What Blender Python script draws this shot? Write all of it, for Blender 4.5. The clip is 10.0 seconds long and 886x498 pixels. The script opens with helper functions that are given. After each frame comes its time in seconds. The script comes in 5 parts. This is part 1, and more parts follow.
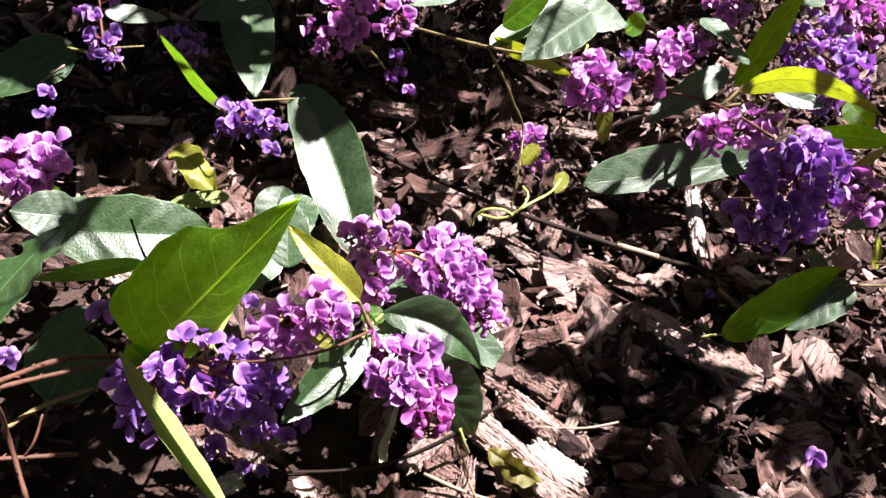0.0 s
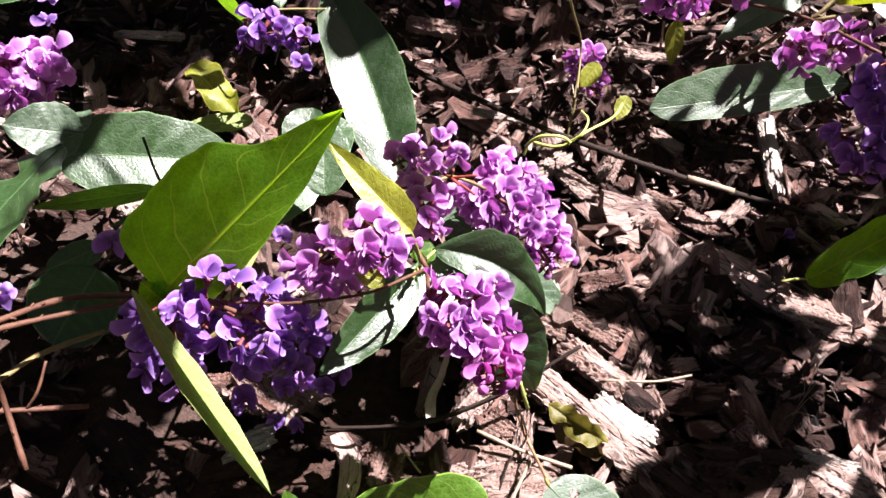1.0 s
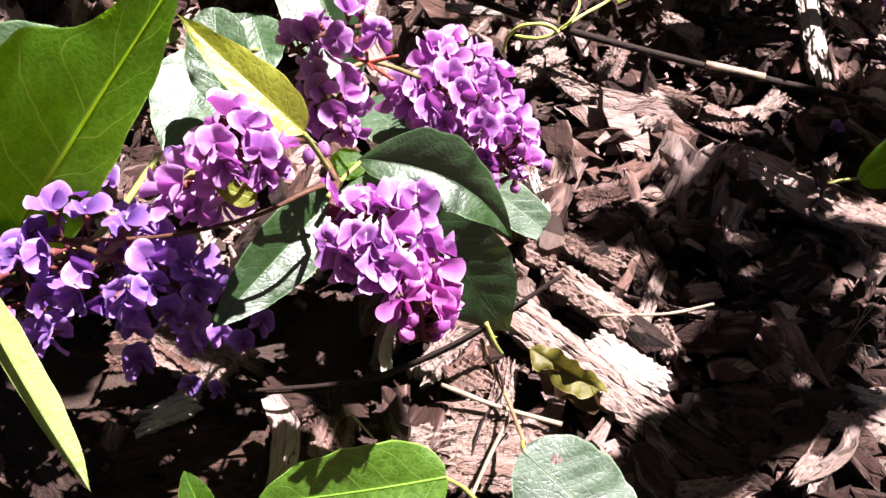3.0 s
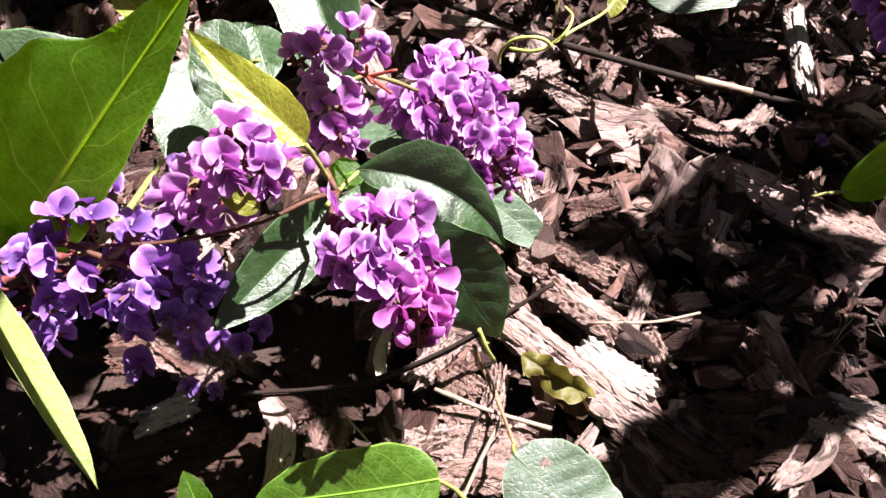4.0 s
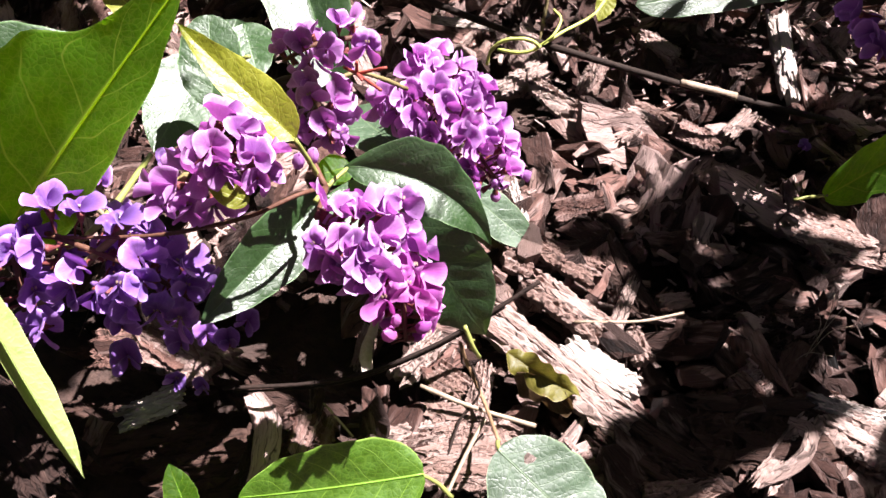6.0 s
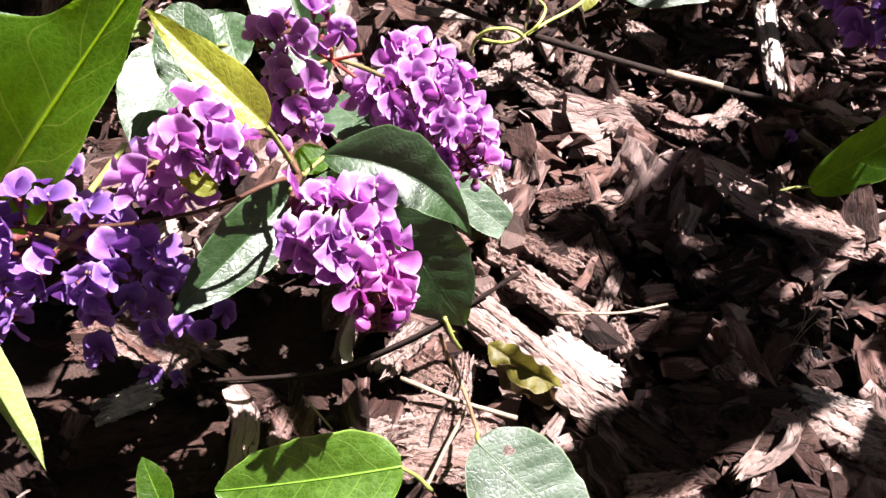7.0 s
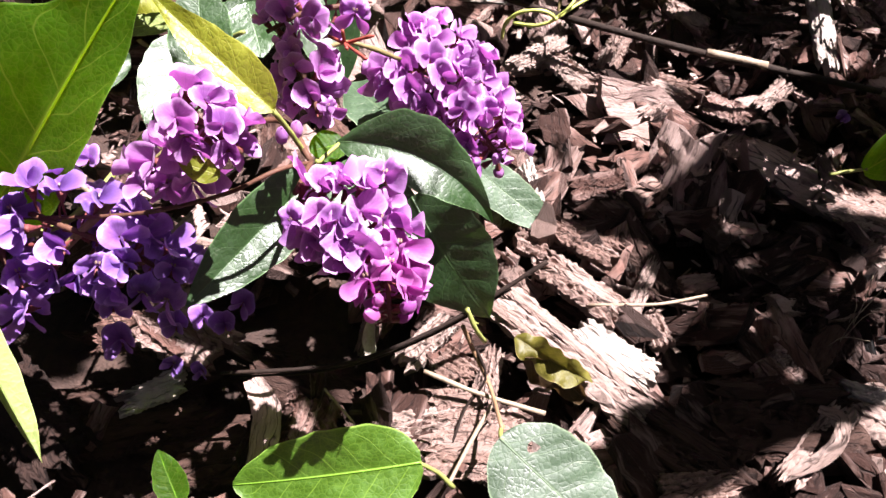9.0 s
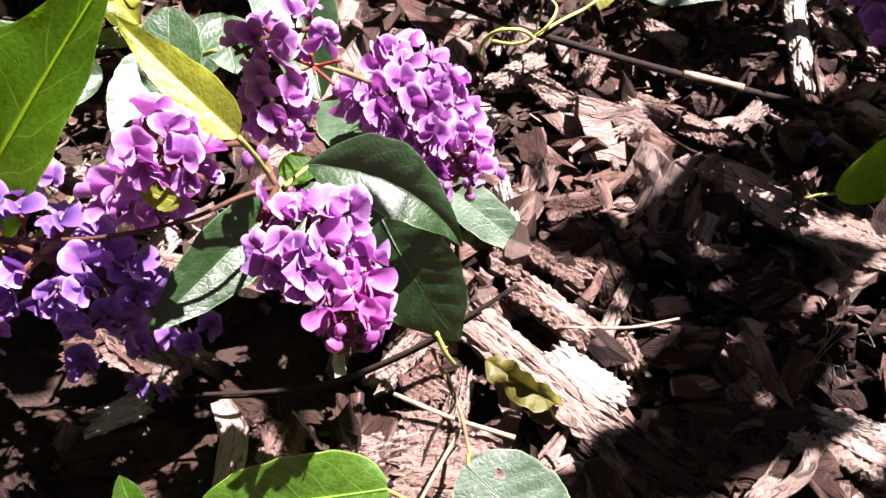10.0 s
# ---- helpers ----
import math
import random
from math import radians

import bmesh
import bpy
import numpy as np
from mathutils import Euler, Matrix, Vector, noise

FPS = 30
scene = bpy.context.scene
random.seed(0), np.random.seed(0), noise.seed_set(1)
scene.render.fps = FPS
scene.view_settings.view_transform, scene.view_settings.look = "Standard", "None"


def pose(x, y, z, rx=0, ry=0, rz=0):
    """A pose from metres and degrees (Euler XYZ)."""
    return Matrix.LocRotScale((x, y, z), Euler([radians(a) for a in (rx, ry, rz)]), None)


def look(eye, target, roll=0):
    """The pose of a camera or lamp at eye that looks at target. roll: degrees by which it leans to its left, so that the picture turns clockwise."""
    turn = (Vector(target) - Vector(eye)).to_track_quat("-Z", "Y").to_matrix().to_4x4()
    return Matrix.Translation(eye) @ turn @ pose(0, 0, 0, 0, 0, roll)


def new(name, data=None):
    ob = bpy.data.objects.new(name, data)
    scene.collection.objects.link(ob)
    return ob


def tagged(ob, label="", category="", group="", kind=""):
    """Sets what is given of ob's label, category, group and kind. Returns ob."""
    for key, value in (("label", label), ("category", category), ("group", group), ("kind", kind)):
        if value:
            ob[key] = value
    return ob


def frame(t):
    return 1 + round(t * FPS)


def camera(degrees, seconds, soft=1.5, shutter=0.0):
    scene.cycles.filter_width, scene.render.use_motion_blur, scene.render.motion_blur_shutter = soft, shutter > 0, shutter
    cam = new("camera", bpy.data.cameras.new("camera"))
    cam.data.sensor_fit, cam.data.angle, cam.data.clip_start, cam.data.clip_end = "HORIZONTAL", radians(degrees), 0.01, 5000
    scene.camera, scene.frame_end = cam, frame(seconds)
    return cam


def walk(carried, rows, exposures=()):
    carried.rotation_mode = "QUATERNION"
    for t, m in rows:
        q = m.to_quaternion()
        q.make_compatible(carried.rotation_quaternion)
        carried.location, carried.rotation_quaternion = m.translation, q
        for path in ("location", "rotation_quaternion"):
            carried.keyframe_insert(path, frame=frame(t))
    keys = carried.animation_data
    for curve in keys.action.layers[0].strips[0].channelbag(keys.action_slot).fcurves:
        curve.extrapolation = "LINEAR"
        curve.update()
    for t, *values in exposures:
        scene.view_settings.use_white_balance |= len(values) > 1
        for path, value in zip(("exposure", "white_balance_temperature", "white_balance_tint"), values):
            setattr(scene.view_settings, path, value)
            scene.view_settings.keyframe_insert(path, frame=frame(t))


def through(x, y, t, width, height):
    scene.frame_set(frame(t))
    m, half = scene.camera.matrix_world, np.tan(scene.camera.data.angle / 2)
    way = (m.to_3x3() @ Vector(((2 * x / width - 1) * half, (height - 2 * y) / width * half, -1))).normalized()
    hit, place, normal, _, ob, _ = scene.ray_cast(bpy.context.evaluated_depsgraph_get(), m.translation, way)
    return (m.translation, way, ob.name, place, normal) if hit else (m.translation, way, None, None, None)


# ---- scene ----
cam = camera(60.5, 10.0)
PATH = [
    (0, (-0.01220, -0.11128, 0.29454), (0.04143, 0.56285, -0.44212), 10.26),
    (0.5, (-0.02712, -0.09759, 0.27948), (0.01654, 0.54881, -0.48227), 10.32),
    (1, (-0.02418, -0.08999, 0.26033), (0.01886, 0.52673, -0.52568), 10.36),
    (1.5, (-0.01964, -0.07635, 0.23426), (0.02984, 0.51191, -0.57290), 10.51),
    (2, (-0.00212, -0.06631, 0.22532), (0.00279, 0.50362, -0.59636), 4.97),
    (2.2, (0.00235, -0.06352, 0.22123), (-0.00293, 0.49205, -0.61023), 3.38),
    (3.3, (0.00944, -0.06332, 0.21520), (-0.01141, 0.49474, -0.61434), 2.14),
    (3.5, (0.00866, -0.06277, 0.21746), (-0.00564, 0.49696, -0.61109), 3.03),
    (4, (0.00832, -0.06593, 0.22044), (-0.00037, 0.49658, -0.60630), 3.61),
    (4.5, (0.00619, -0.06764, 0.22156), (0.00182, 0.49828, -0.60289), 4.20),
    (5, (0.00749, -0.06788, 0.22209), (0.01133, 0.49917, -0.60158), 4.94),
    (6.3, (0.00904, -0.06813, 0.21971), (0.02304, 0.49799, -0.60449), 6.29),
    (6.5, (0.01139, -0.06749, 0.21840), (0.03296, 0.49725, -0.60658), 7.01),
    (7, (0.01313, -0.06785, 0.21835), (0.02696, 0.49540, -0.60782), 6.02),
    (7.5, (0.01170, -0.06726, 0.22020), (0.01583, 0.49440, -0.60716), 5.18),
    (8, (0.01059, -0.06749, 0.22121), (0.01085, 0.49584, -0.60502), 4.99),
    (8.5, (0.01427, -0.06603, 0.21948), (-0.00399, 0.49123, -0.61065), 3.05),
    (9, (0.02136, -0.06431, 0.21190), (-0.03304, 0.48707, -0.62058), -0.18),
    (9.5, (0.02701, -0.05907, 0.21017), (-0.01252, 0.49099, -0.62402), 1.55),
    (10, (0.02569, -0.05891, 0.21383), (-0.01414, 0.49799, -0.61579), 1.74),
]
walk(cam, [(t, look(eye, target, roll)) for t, eye, target, roll in PATH])

# ---- light ----
SUN = Vector((0.40, 0.30, 1.0)).normalized()
world = bpy.data.worlds.new("sky")
scene.world = world
world.use_nodes = True
_wn, _wl = world.node_tree.nodes, world.node_tree.links
_sky = _wn.new("ShaderNodeTexSky")
_sky.sky_type, _sky.sun_disc = "NISHITA", False
_sky.dust_density, _sky.air_density = 5.0, 0.7
_sky.sun_elevation = math.asin(SUN.z)
_sky.sun_rotation = math.atan2(SUN.x, SUN.y)
_wl.new(_sky.outputs[0], _wn["Background"].inputs[0])
_wn["Background"].inputs[1].default_value = 0.0055
_sun = new("sun", bpy.data.lights.new("sun", "SUN"))
_sun.data.energy, _sun.data.angle, _sun.data.color = 5.0, radians(0.55), (1.0, 0.925, 0.95)
_sun.matrix_world = look((0, 0, 2), Vector((0, 0, 2)) - SUN)
scene.view_settings.exposure = 2.34


# ---- materials ----
class Mat:
    """A short hand for node materials."""

    def __init__(self, name):
        self.m = bpy.data.materials.new(name)
        self.m.use_nodes = True
        self.n, self.l = self.m.node_tree.nodes, self.m.node_tree.links
        self.out = self.n["Material Output"]
        self.bsdf = self.n["Principled BSDF"]

    def put(self, socket, value):
        if isinstance(value, bpy.types.NodeSocket):
            self.l.new(value, socket)
        else:
            socket.default_value = value

    def math(self, op, a, b=0.0, c=0.0, clamp=False):
        q = self.n.new("ShaderNodeMath")
        q.operation, q.use_clamp = op, clamp
        for s, v in zip(q.inputs, (a, b, c)):
            self.put(s, v)
        return q.outputs[0]

    def mix(self, f, a, b, how="MIX"):
        q = self.n.new("ShaderNodeMix")
        q.data_type, q.blend_type = "RGBA", how
        self.put(q.inputs[0], f)
        for s, v in ((q.inputs[6], a), (q.inputs[7], b)):
            self.put(s, (*v, 1) if isinstance(v, tuple) and len(v) == 3 else v)
        return q.outputs[2]

    def noise(self, vec, scale, detail=3.0, rough=0.55):
        q = self.n.new("ShaderNodeTexNoise")
        if vec is not None:
            self.l.new(vec, q.inputs["Vector"])
        q.inputs["Scale"].default_value, q.inputs["Detail"].default_value = scale, detail
        q.inputs["Roughness"].default_value = rough
        return q.outputs[0]

    def edges(self, vec, scale):
        q = self.n.new("ShaderNodeTexVoronoi")
        q.feature = "DISTANCE_TO_EDGE"
        self.l.new(vec, q.inputs["Vector"])
        q.inputs["Scale"].default_value = scale
        return q.outputs["Distance"]

    def ramp(self, f, a, b, lo=0.0, hi=1.0):
        q = self.n.new("ShaderNodeMapRange")
        q.clamp = True
        self.put(q.inputs[0], f)
        q.inputs[1].default_value, q.inputs[2].default_value = a, b
        q.inputs[3].default_value, q.inputs[4].default_value = lo, hi
        return q.outputs[0]

    def colors(self, f, stops):
        q = self.n.new("ShaderNodeValToRGB")
        el = q.color_ramp.elements
        while len(el) < len(stops):
            el.new(0.5)
        for e, (p, c) in zip(el, stops):
            e.position, e.color = p, (*c, 1)
        self.put(q.inputs[0], f)
        return q.outputs[0]

    def scaled(self, vec, s):
        q = self.n.new("ShaderNodeMapping")
        self.l.new(vec, q.inputs[0])
        q.inputs["Scale"].default_value = s
        return q.outputs[0]

    def bent(self, vec):
        """The same map, swayed by a slow noise, so that grain is never straight."""
        q = self.n.new("ShaderNodeTexNoise")
        self.l.new(vec, q.inputs["Vector"])
        q.inputs["Scale"].default_value, q.inputs["Detail"].default_value = 160.0, 3.0
        a = self.n.new("ShaderNodeVectorMath")
        a.operation = "MULTIPLY_ADD"
        self.l.new(q.outputs["Color"], a.inputs[0])
        a.inputs[1].default_value = (0.004, 0.0035, 0.0)
        self.l.new(vec, a.inputs[2])
        return a.outputs[0]

    def coord(self, kind="Object"):
        return self.n.new("ShaderNodeTexCoord").outputs[kind]

    def uv(self):
        q = self.n.new("ShaderNodeUVMap")
        q.uv_map = "UVMap"
        return q.outputs[0]

    def split(self, vec):
        q = self.n.new("ShaderNodeSeparateXYZ")
        self.l.new(vec, q.inputs[0])
        return q.outputs

    def rnd(self):
        return self.n.new("ShaderNodeObjectInfo").outputs["Random"]

    def island(self):
        return self.n.new("ShaderNodeNewGeometry").outputs["Random Per Island"]

    def bump(self, height, strength, distance):
        q = self.n.new("ShaderNodeBump")
        q.inputs["Strength"].default_value, q.inputs["Distance"].default_value = strength, distance
        self.put(q.inputs["Height"], height)
        return q.outputs[0]

    def thin(self, color, amount, normal=None):
        """Mixes light that comes through into the surface."""
        tr = self.n.new("ShaderNodeBsdfTranslucent")
        self.put(tr.inputs[0], (*color, 1) if isinstance(color, tuple) else color)
        if normal is not None:
            self.l.new(normal, tr.inputs["Normal"])
        mx = self.n.new("ShaderNodeMixShader")
        self.put(mx.inputs[0], amount)
        self.l.new(self.bsdf.outputs[0], mx.inputs[1])
        self.l.new(tr.outputs[0], mx.inputs[2])
        self.l.new(mx.outputs[0], self.out.inputs[0])


def leaf_material(name, top, vein, through, gloss=0.5, amount=0.42, blotch=0.35, spots=(0.1, 0.06, 0.02), spotty=0.0, spec=0.6, lines=0.7, scars=0.0):
    k = Mat(name)
    u, v, _ = k.split(k.uv())
    av = k.math("ABSOLUTE", v)
    ob = k.coord()
    slow = k.noise(ob, 60.0, 2.0)
    wob = k.math("MULTIPLY", k.math("SUBTRACT", slow, 0.5), 0.14)
    # the side veins leave the midrib and bend towards the tip
    lean = k.math("ADD", k.math("MULTIPLY", k.math("POWER", av, 0.75), 0.14), k.math("MULTIPLY", k.math("POWER", av, 3.0), 0.12))
    s = k.math("ADD", k.math("SUBTRACT", u, lean), k.math("MULTIPLY", wob, k.ramp(av, 0.0, 0.5)))
    s = k.math("ADD", s, k.math("MULTIPLY", k.math("SIGN", v), 0.035))
    side = k.math("ABSOLUTE", k.math("SUBTRACT", k.math("FRACT", k.math("MULTIPLY", s, 6.5)), 0.5))
    side_line = k.math("MULTIPLY", k.ramp(side, 0.005, 0.035, 1.0, 0.0), k.ramp(av, 0.80, 0.95, 1.0, 0.15))
    # a finer ladder of veins between them, and the net
    cross = k.math("ABSOLUTE", k.math("SUBTRACT", k.math("FRACT", k.math("MULTIPLY", k.math("ADD", av, k.math("MULTIPLY", slow, 0.5)), 5.0)), 0.5))
    cross_line = k.ramp(cross, 0.0, 0.06, 1.0, 0.0)
    mid_line = k.ramp(av, 0.012, 0.05, 1.0, 0.0)
    net = k.edges(ob, 620.0)
    net_line = k.ramp(net, 0.0, 0.09, 1.0, 0.0)
    fine = k.edges(ob, 1500.0)
    fine_line = k.ramp(fine, 0.0, 0.12, 1.0, 0.0)
    small = k.math("MAXIMUM", k.math("MULTIPLY", cross_line, 0.26), k.math("MAXIMUM", k.math("MULTIPLY", net_line, 0.30), k.math("MULTIPLY", fine_line, 0.14)))
    veins = k.math("MAXIMUM", mid_line, k.math("MAXIMUM", k.math("MULTIPLY", side_line, 0.75), small))
    rim = k.ramp(av, 0.95, 0.99, 0.0, 0.85)
    patch = k.ramp(k.noise(ob, 85.0, 5.0, 0.65), 0.36, 0.66)
    mottle = k.ramp(k.noise(ob, 330.0, 4.0, 0.7), 0.34, 0.66)
    own = k.math("MULTIPLY_ADD", k.rnd(), 0.4, 0.8)
    dark = tuple(c * (1 - blotch) for c in top)
    col = k.mix(k.math("ADD", k.math("MULTIPLY", patch, 0.6), k.math("MULTIPLY", mottle, 0.4)), dark, top)
    col = k.mix(k.math("MULTIPLY", veins, lines), col, vein)
    col = k.mix(rim, col, tuple(min(1, c * 1.5 + 0.03) for c in vein))
    fleck = k.ramp(k.noise(ob, 420.0, 3.0), 0.64, 0.70)
    col = k.mix(k.math("MULTIPLY", fleck, spotty), col, spots)
    # pale rubbed scratches and dust on the skin
    scar = k.math("MULTIPLY", k.ramp(k.noise(k.scaled(ob, (1.0, 2.6, 1.7)), 500.0, 5.0, 0.75), 0.60, 0.66), k.ramp(k.noise(ob, 75.0, 2.0), 0.42, 0.6))
    col = k.mix(k.math("MULTIPLY", scar, scars), col, (0.34, 0.36, 0.27))
    hsv = k.n.new("ShaderNodeHueSaturation")
    k.l.new(col, hsv.inputs["Color"])
    k.l.new(own, hsv.inputs["Value"])
    k.put(k.bsdf.inputs["Base Color"], hsv.outputs[0])
    grain = k.noise(ob, 900.0, 2.0)
    k.put(k.bsdf.inputs["Roughness"], k.ramp(k.math("ADD", k.math("MULTIPLY", mottle, 0.5), k.math("MULTIPLY", patch, 0.5)), 0.2, 0.8, gloss - 0.1, gloss + 0.12))
    k.bsdf.inputs["Specular IOR Level"].default_value = spec
    h = k.math("SUBTRACT", k.math("MULTIPLY", k.ramp(side, 0.0, 0.5), 0.22), k.math("MULTIPLY", veins, 0.7))
    h = k.math("ADD", h, k.math("ADD", k.math("MULTIPLY", k.ramp(net, 0.0, 0.4), 0.55), k.math("ADD", k.math("MULTIPLY", grain, 0.2), k.math("MULTIPLY", k.noise(ob, 260.0, 3.0), 0.6))))
    nrm = k.bump(h, 0.5, 0.00018)
    k.put(k.bsdf.inputs["Normal"], nrm)
    thr = k.mix(k.math("ADD", k.math("MULTIPLY", patch, 0.6), k.math("MULTIPLY", mottle, 0.4)), tuple(c * 0.5 for c in through), through)
    thr = k.mix(k.math("MULTIPLY", veins, 0.8), thr, tuple(min(1, c * 2.1 + 0.07) for c in through))
    thr = k.mix(k.math("MULTIPLY", fleck, spotty), thr, spots)
    k.thin(thr, amount, nrm)
    return k.m


LEAF_GREEN = leaf_material("leaf_green", (0.048, 0.145, 0.008), (0.20, 0.36, 0.045), (0.38, 0.92, 0.004), amount=0.74, spec=0.35, lines=0.85)
LEAF_FRESH = leaf_material("leaf_fresh", (0.19, 0.24, 0.06), (0.30, 0.36, 0.09), (0.22, 0.38, 0.01), amount=0.36, spec=0.9, gloss=0.52)
LEAF_LIME = leaf_material("leaf_lime", (0.07, 0.165, 0.009), (0.20, 0.34, 0.04), (0.22, 0.45, 0.004), amount=0.34, spec=0.7, gloss=0.48, blotch=0.55, lines=0.8)
LEAF_DARK = leaf_material("leaf_dark", (0.02, 0.055, 0.011), (0.06, 0.12, 0.035), (0.06, 0.18, 0.008), gloss=0.46, amount=0.16, spec=1.0, lines=0.6, scars=0.3)
LEAF_YELLOW = leaf_material("leaf_yellow", (0.29, 0.31, 0.014), (0.42, 0.42, 0.05), (0.38, 0.46, 0.005), amount=0.46, spotty=0.5, spec=1.0, blotch=0.5)
LEAF_PALE = leaf_material("leaf_pale", (0.06, 0.105, 0.055), (0.12, 0.17, 0.09), (0.10, 0.2, 0.03), gloss=0.5, amount=0.2, spec=0.6, lines=0.6, scars=0.6, blotch=0.5)
LEAF_BROWN = leaf_material("leaf_brown", (0.06, 0.035, 0.015), (0.10, 0.06, 0.03), (0.10, 0.05, 0.012), gloss=0.55, amount=0.3, blotch=0.6, spotty=0.4, spec=0.3)
LEAF_DRY = leaf_material("leaf_dry", (0.15, 0.135, 0.02), (0.15, 0.12, 0.03), (0.14, 0.12, 0.01), gloss=0.5, amount=0.3, blotch=0.8, spotty=0.9, spec=0.35)


def petal_material(name, pale, deep, through):
    k = Mat(name)
    u, r, _ = k.split(k.uv())
    ob = k.coord()
    streak = k.noise(k.scaled(k.uv(), (34.0, 1.4, 1.0)), 1.0, 3.0)
    vein = k.math("MULTIPLY", k.ramp(k.noise(k.scaled(k.uv(), (22.0, 2.4, 1.0)), 1.0, 2.0), 0.47, 0.53), k.ramp(k.noise(k.scaled(k.uv(), (22.0, 2.4, 1.0)), 1.0, 2.0), 0.53, 0.59, 1.0, 0.0))
    tone = k.math("ADD", k.math("ADD", k.math("MULTIPLY", streak, 0.5), k.math("MULTIPLY", k.rnd(), 0.3)), k.math("MULTIPLY", r, 0.5))
    col = k.mix(k.ramp(tone, 0.42, 1.05), deep, pale)
    col = k.mix(k.math("MULTIPLY", vein, 0.35), col, deep)
    col = k.mix(k.ramp(r, 0.1, 0.42, 0.8, 0.0), col, tuple(c * 0.5 for c in deep))
    col = k.mix(k.ramp(r, 0.86, 1.0, 0.0, 0.6), col, tuple(min(1, c * 1.35 + 0.10) for c in pale))
    hs = k.n.new("ShaderNodeHueSaturation")
    k.l.new(col, hs.inputs["Color"])
    k.l.new(k.ramp(k.rnd(), 0.0, 1.0, 0.485, 0.52), hs.inputs["Hue"])
    k.put(k.bsdf.inputs["Base Color"], hs.outputs[0])
    k.bsdf.inputs["Roughness"].default_value = 0.5
    k.bsdf.inputs["Specular IOR Level"].default_value = 0.45
    k.bsdf.inputs["Sheen Weight"].default_value = 0.1
    nrm = k.bump(k.math("ADD", streak, k.math("MULTIPLY", k.noise(ob, 500.0, 2.0), 0.8)), 0.3, 0.0003)
    k.put(k.bsdf.inputs["Normal"], nrm)
    k.thin(k.mix(k.ramp(tone, 0.42, 1.05), tuple(c * 0.6 for c in through), through), 0.38, nrm)
    return k.m


PETALS = {
    "violet": petal_material("petal_violet", (0.34, 0.18, 0.55), (0.145, 0.05, 0.26), (0.28, 0.075, 0.45)),
    "purple": petal_material("petal_purple", (0.58, 0.29, 0.63), (0.26, 0.07, 0.31), (0.52, 0.11, 0.48)),
    "magenta": petal_material("petal_magenta", (0.50, 0.16, 0.48), (0.26, 0.03, 0.24), (0.55, 0.06, 0.42)),
}


def plain_material(name, a, b, scale, rough=0.7, bump=0.4, depth=0.0006, stretch=(1, 1, 1), spec=0.25):
    k = Mat(name)
    vec = k.scaled(k.coord(), stretch)
    f = k.noise(vec, scale, 5.0, 0.65)
    big = k.noise(k.coord(), scale * 0.12, 3.0)
    k.put(k.bsdf.inputs["Base Color"], k.mix(k.ramp(k.math("ADD", k.math("MULTIPLY", f, 0.6), k.math("MULTIPLY", big, 0.4)), 0.3, 0.7), a, b))
    k.bsdf.inputs["Roughness"].default_value = rough
    k.bsdf.inputs["Specular IOR Level"].default_value = spec
    k.put(k.bsdf.inputs["Normal"], k.bump(f, bump, depth))
    return k.m


CALYX = plain_material("calyx", (0.09, 0.02, 0.03), (0.18, 0.05, 0.04), 900.0, 0.55)
EYE = plain_material("flower_eye", (0.20, 0.11, 0.12), (0.30, 0.22, 0.14), 1200.0, 0.5)
STEM_GREEN = plain_material("stem_green", (0.16, 0.20, 0.05), (0.28, 0.27, 0.08), 700.0, 0.5)
STEM_OLIVE = plain_material("stem_olive", (0.12, 0.095, 0.04), (0.23, 0.18, 0.08), 800.0, 0.55)
STEM_RED = plain_material("stem_red", (0.05, 0.02, 0.014), (0.13, 0.06, 0.036), 700.0, 0.6)
STEM_BROWN = plain_material("stem_brown", (0.006, 0.003, 0.002), (0.024, 0.0125, 0.008), 800.0, 0.8, 0.8)
STEM_RUST = plain_material("stem_rust", (0.14, 0.075, 0.04), (0.30, 0.19, 0.11), 800.0, 0.6)
STEM_PINK = plain_material("stem_pink", (0.16, 0.025, 0.02), (0.30, 0.07, 0.05), 700.0, 0.5)
STRAW = plain_material("straw", (0.17, 0.12, 0.08), (0.34, 0.27, 0.2), 900.0, 0.6)
HUSK = plain_material("husk", (0.30, 0.24, 0.19), (0.52, 0.46, 0.40), 700.0, 0.7, 0.5)
TENDRIL = plain_material("tendril", (0.36, 0.42, 0.08), (0.52, 0.54, 0.16), 900.0, 0.45)


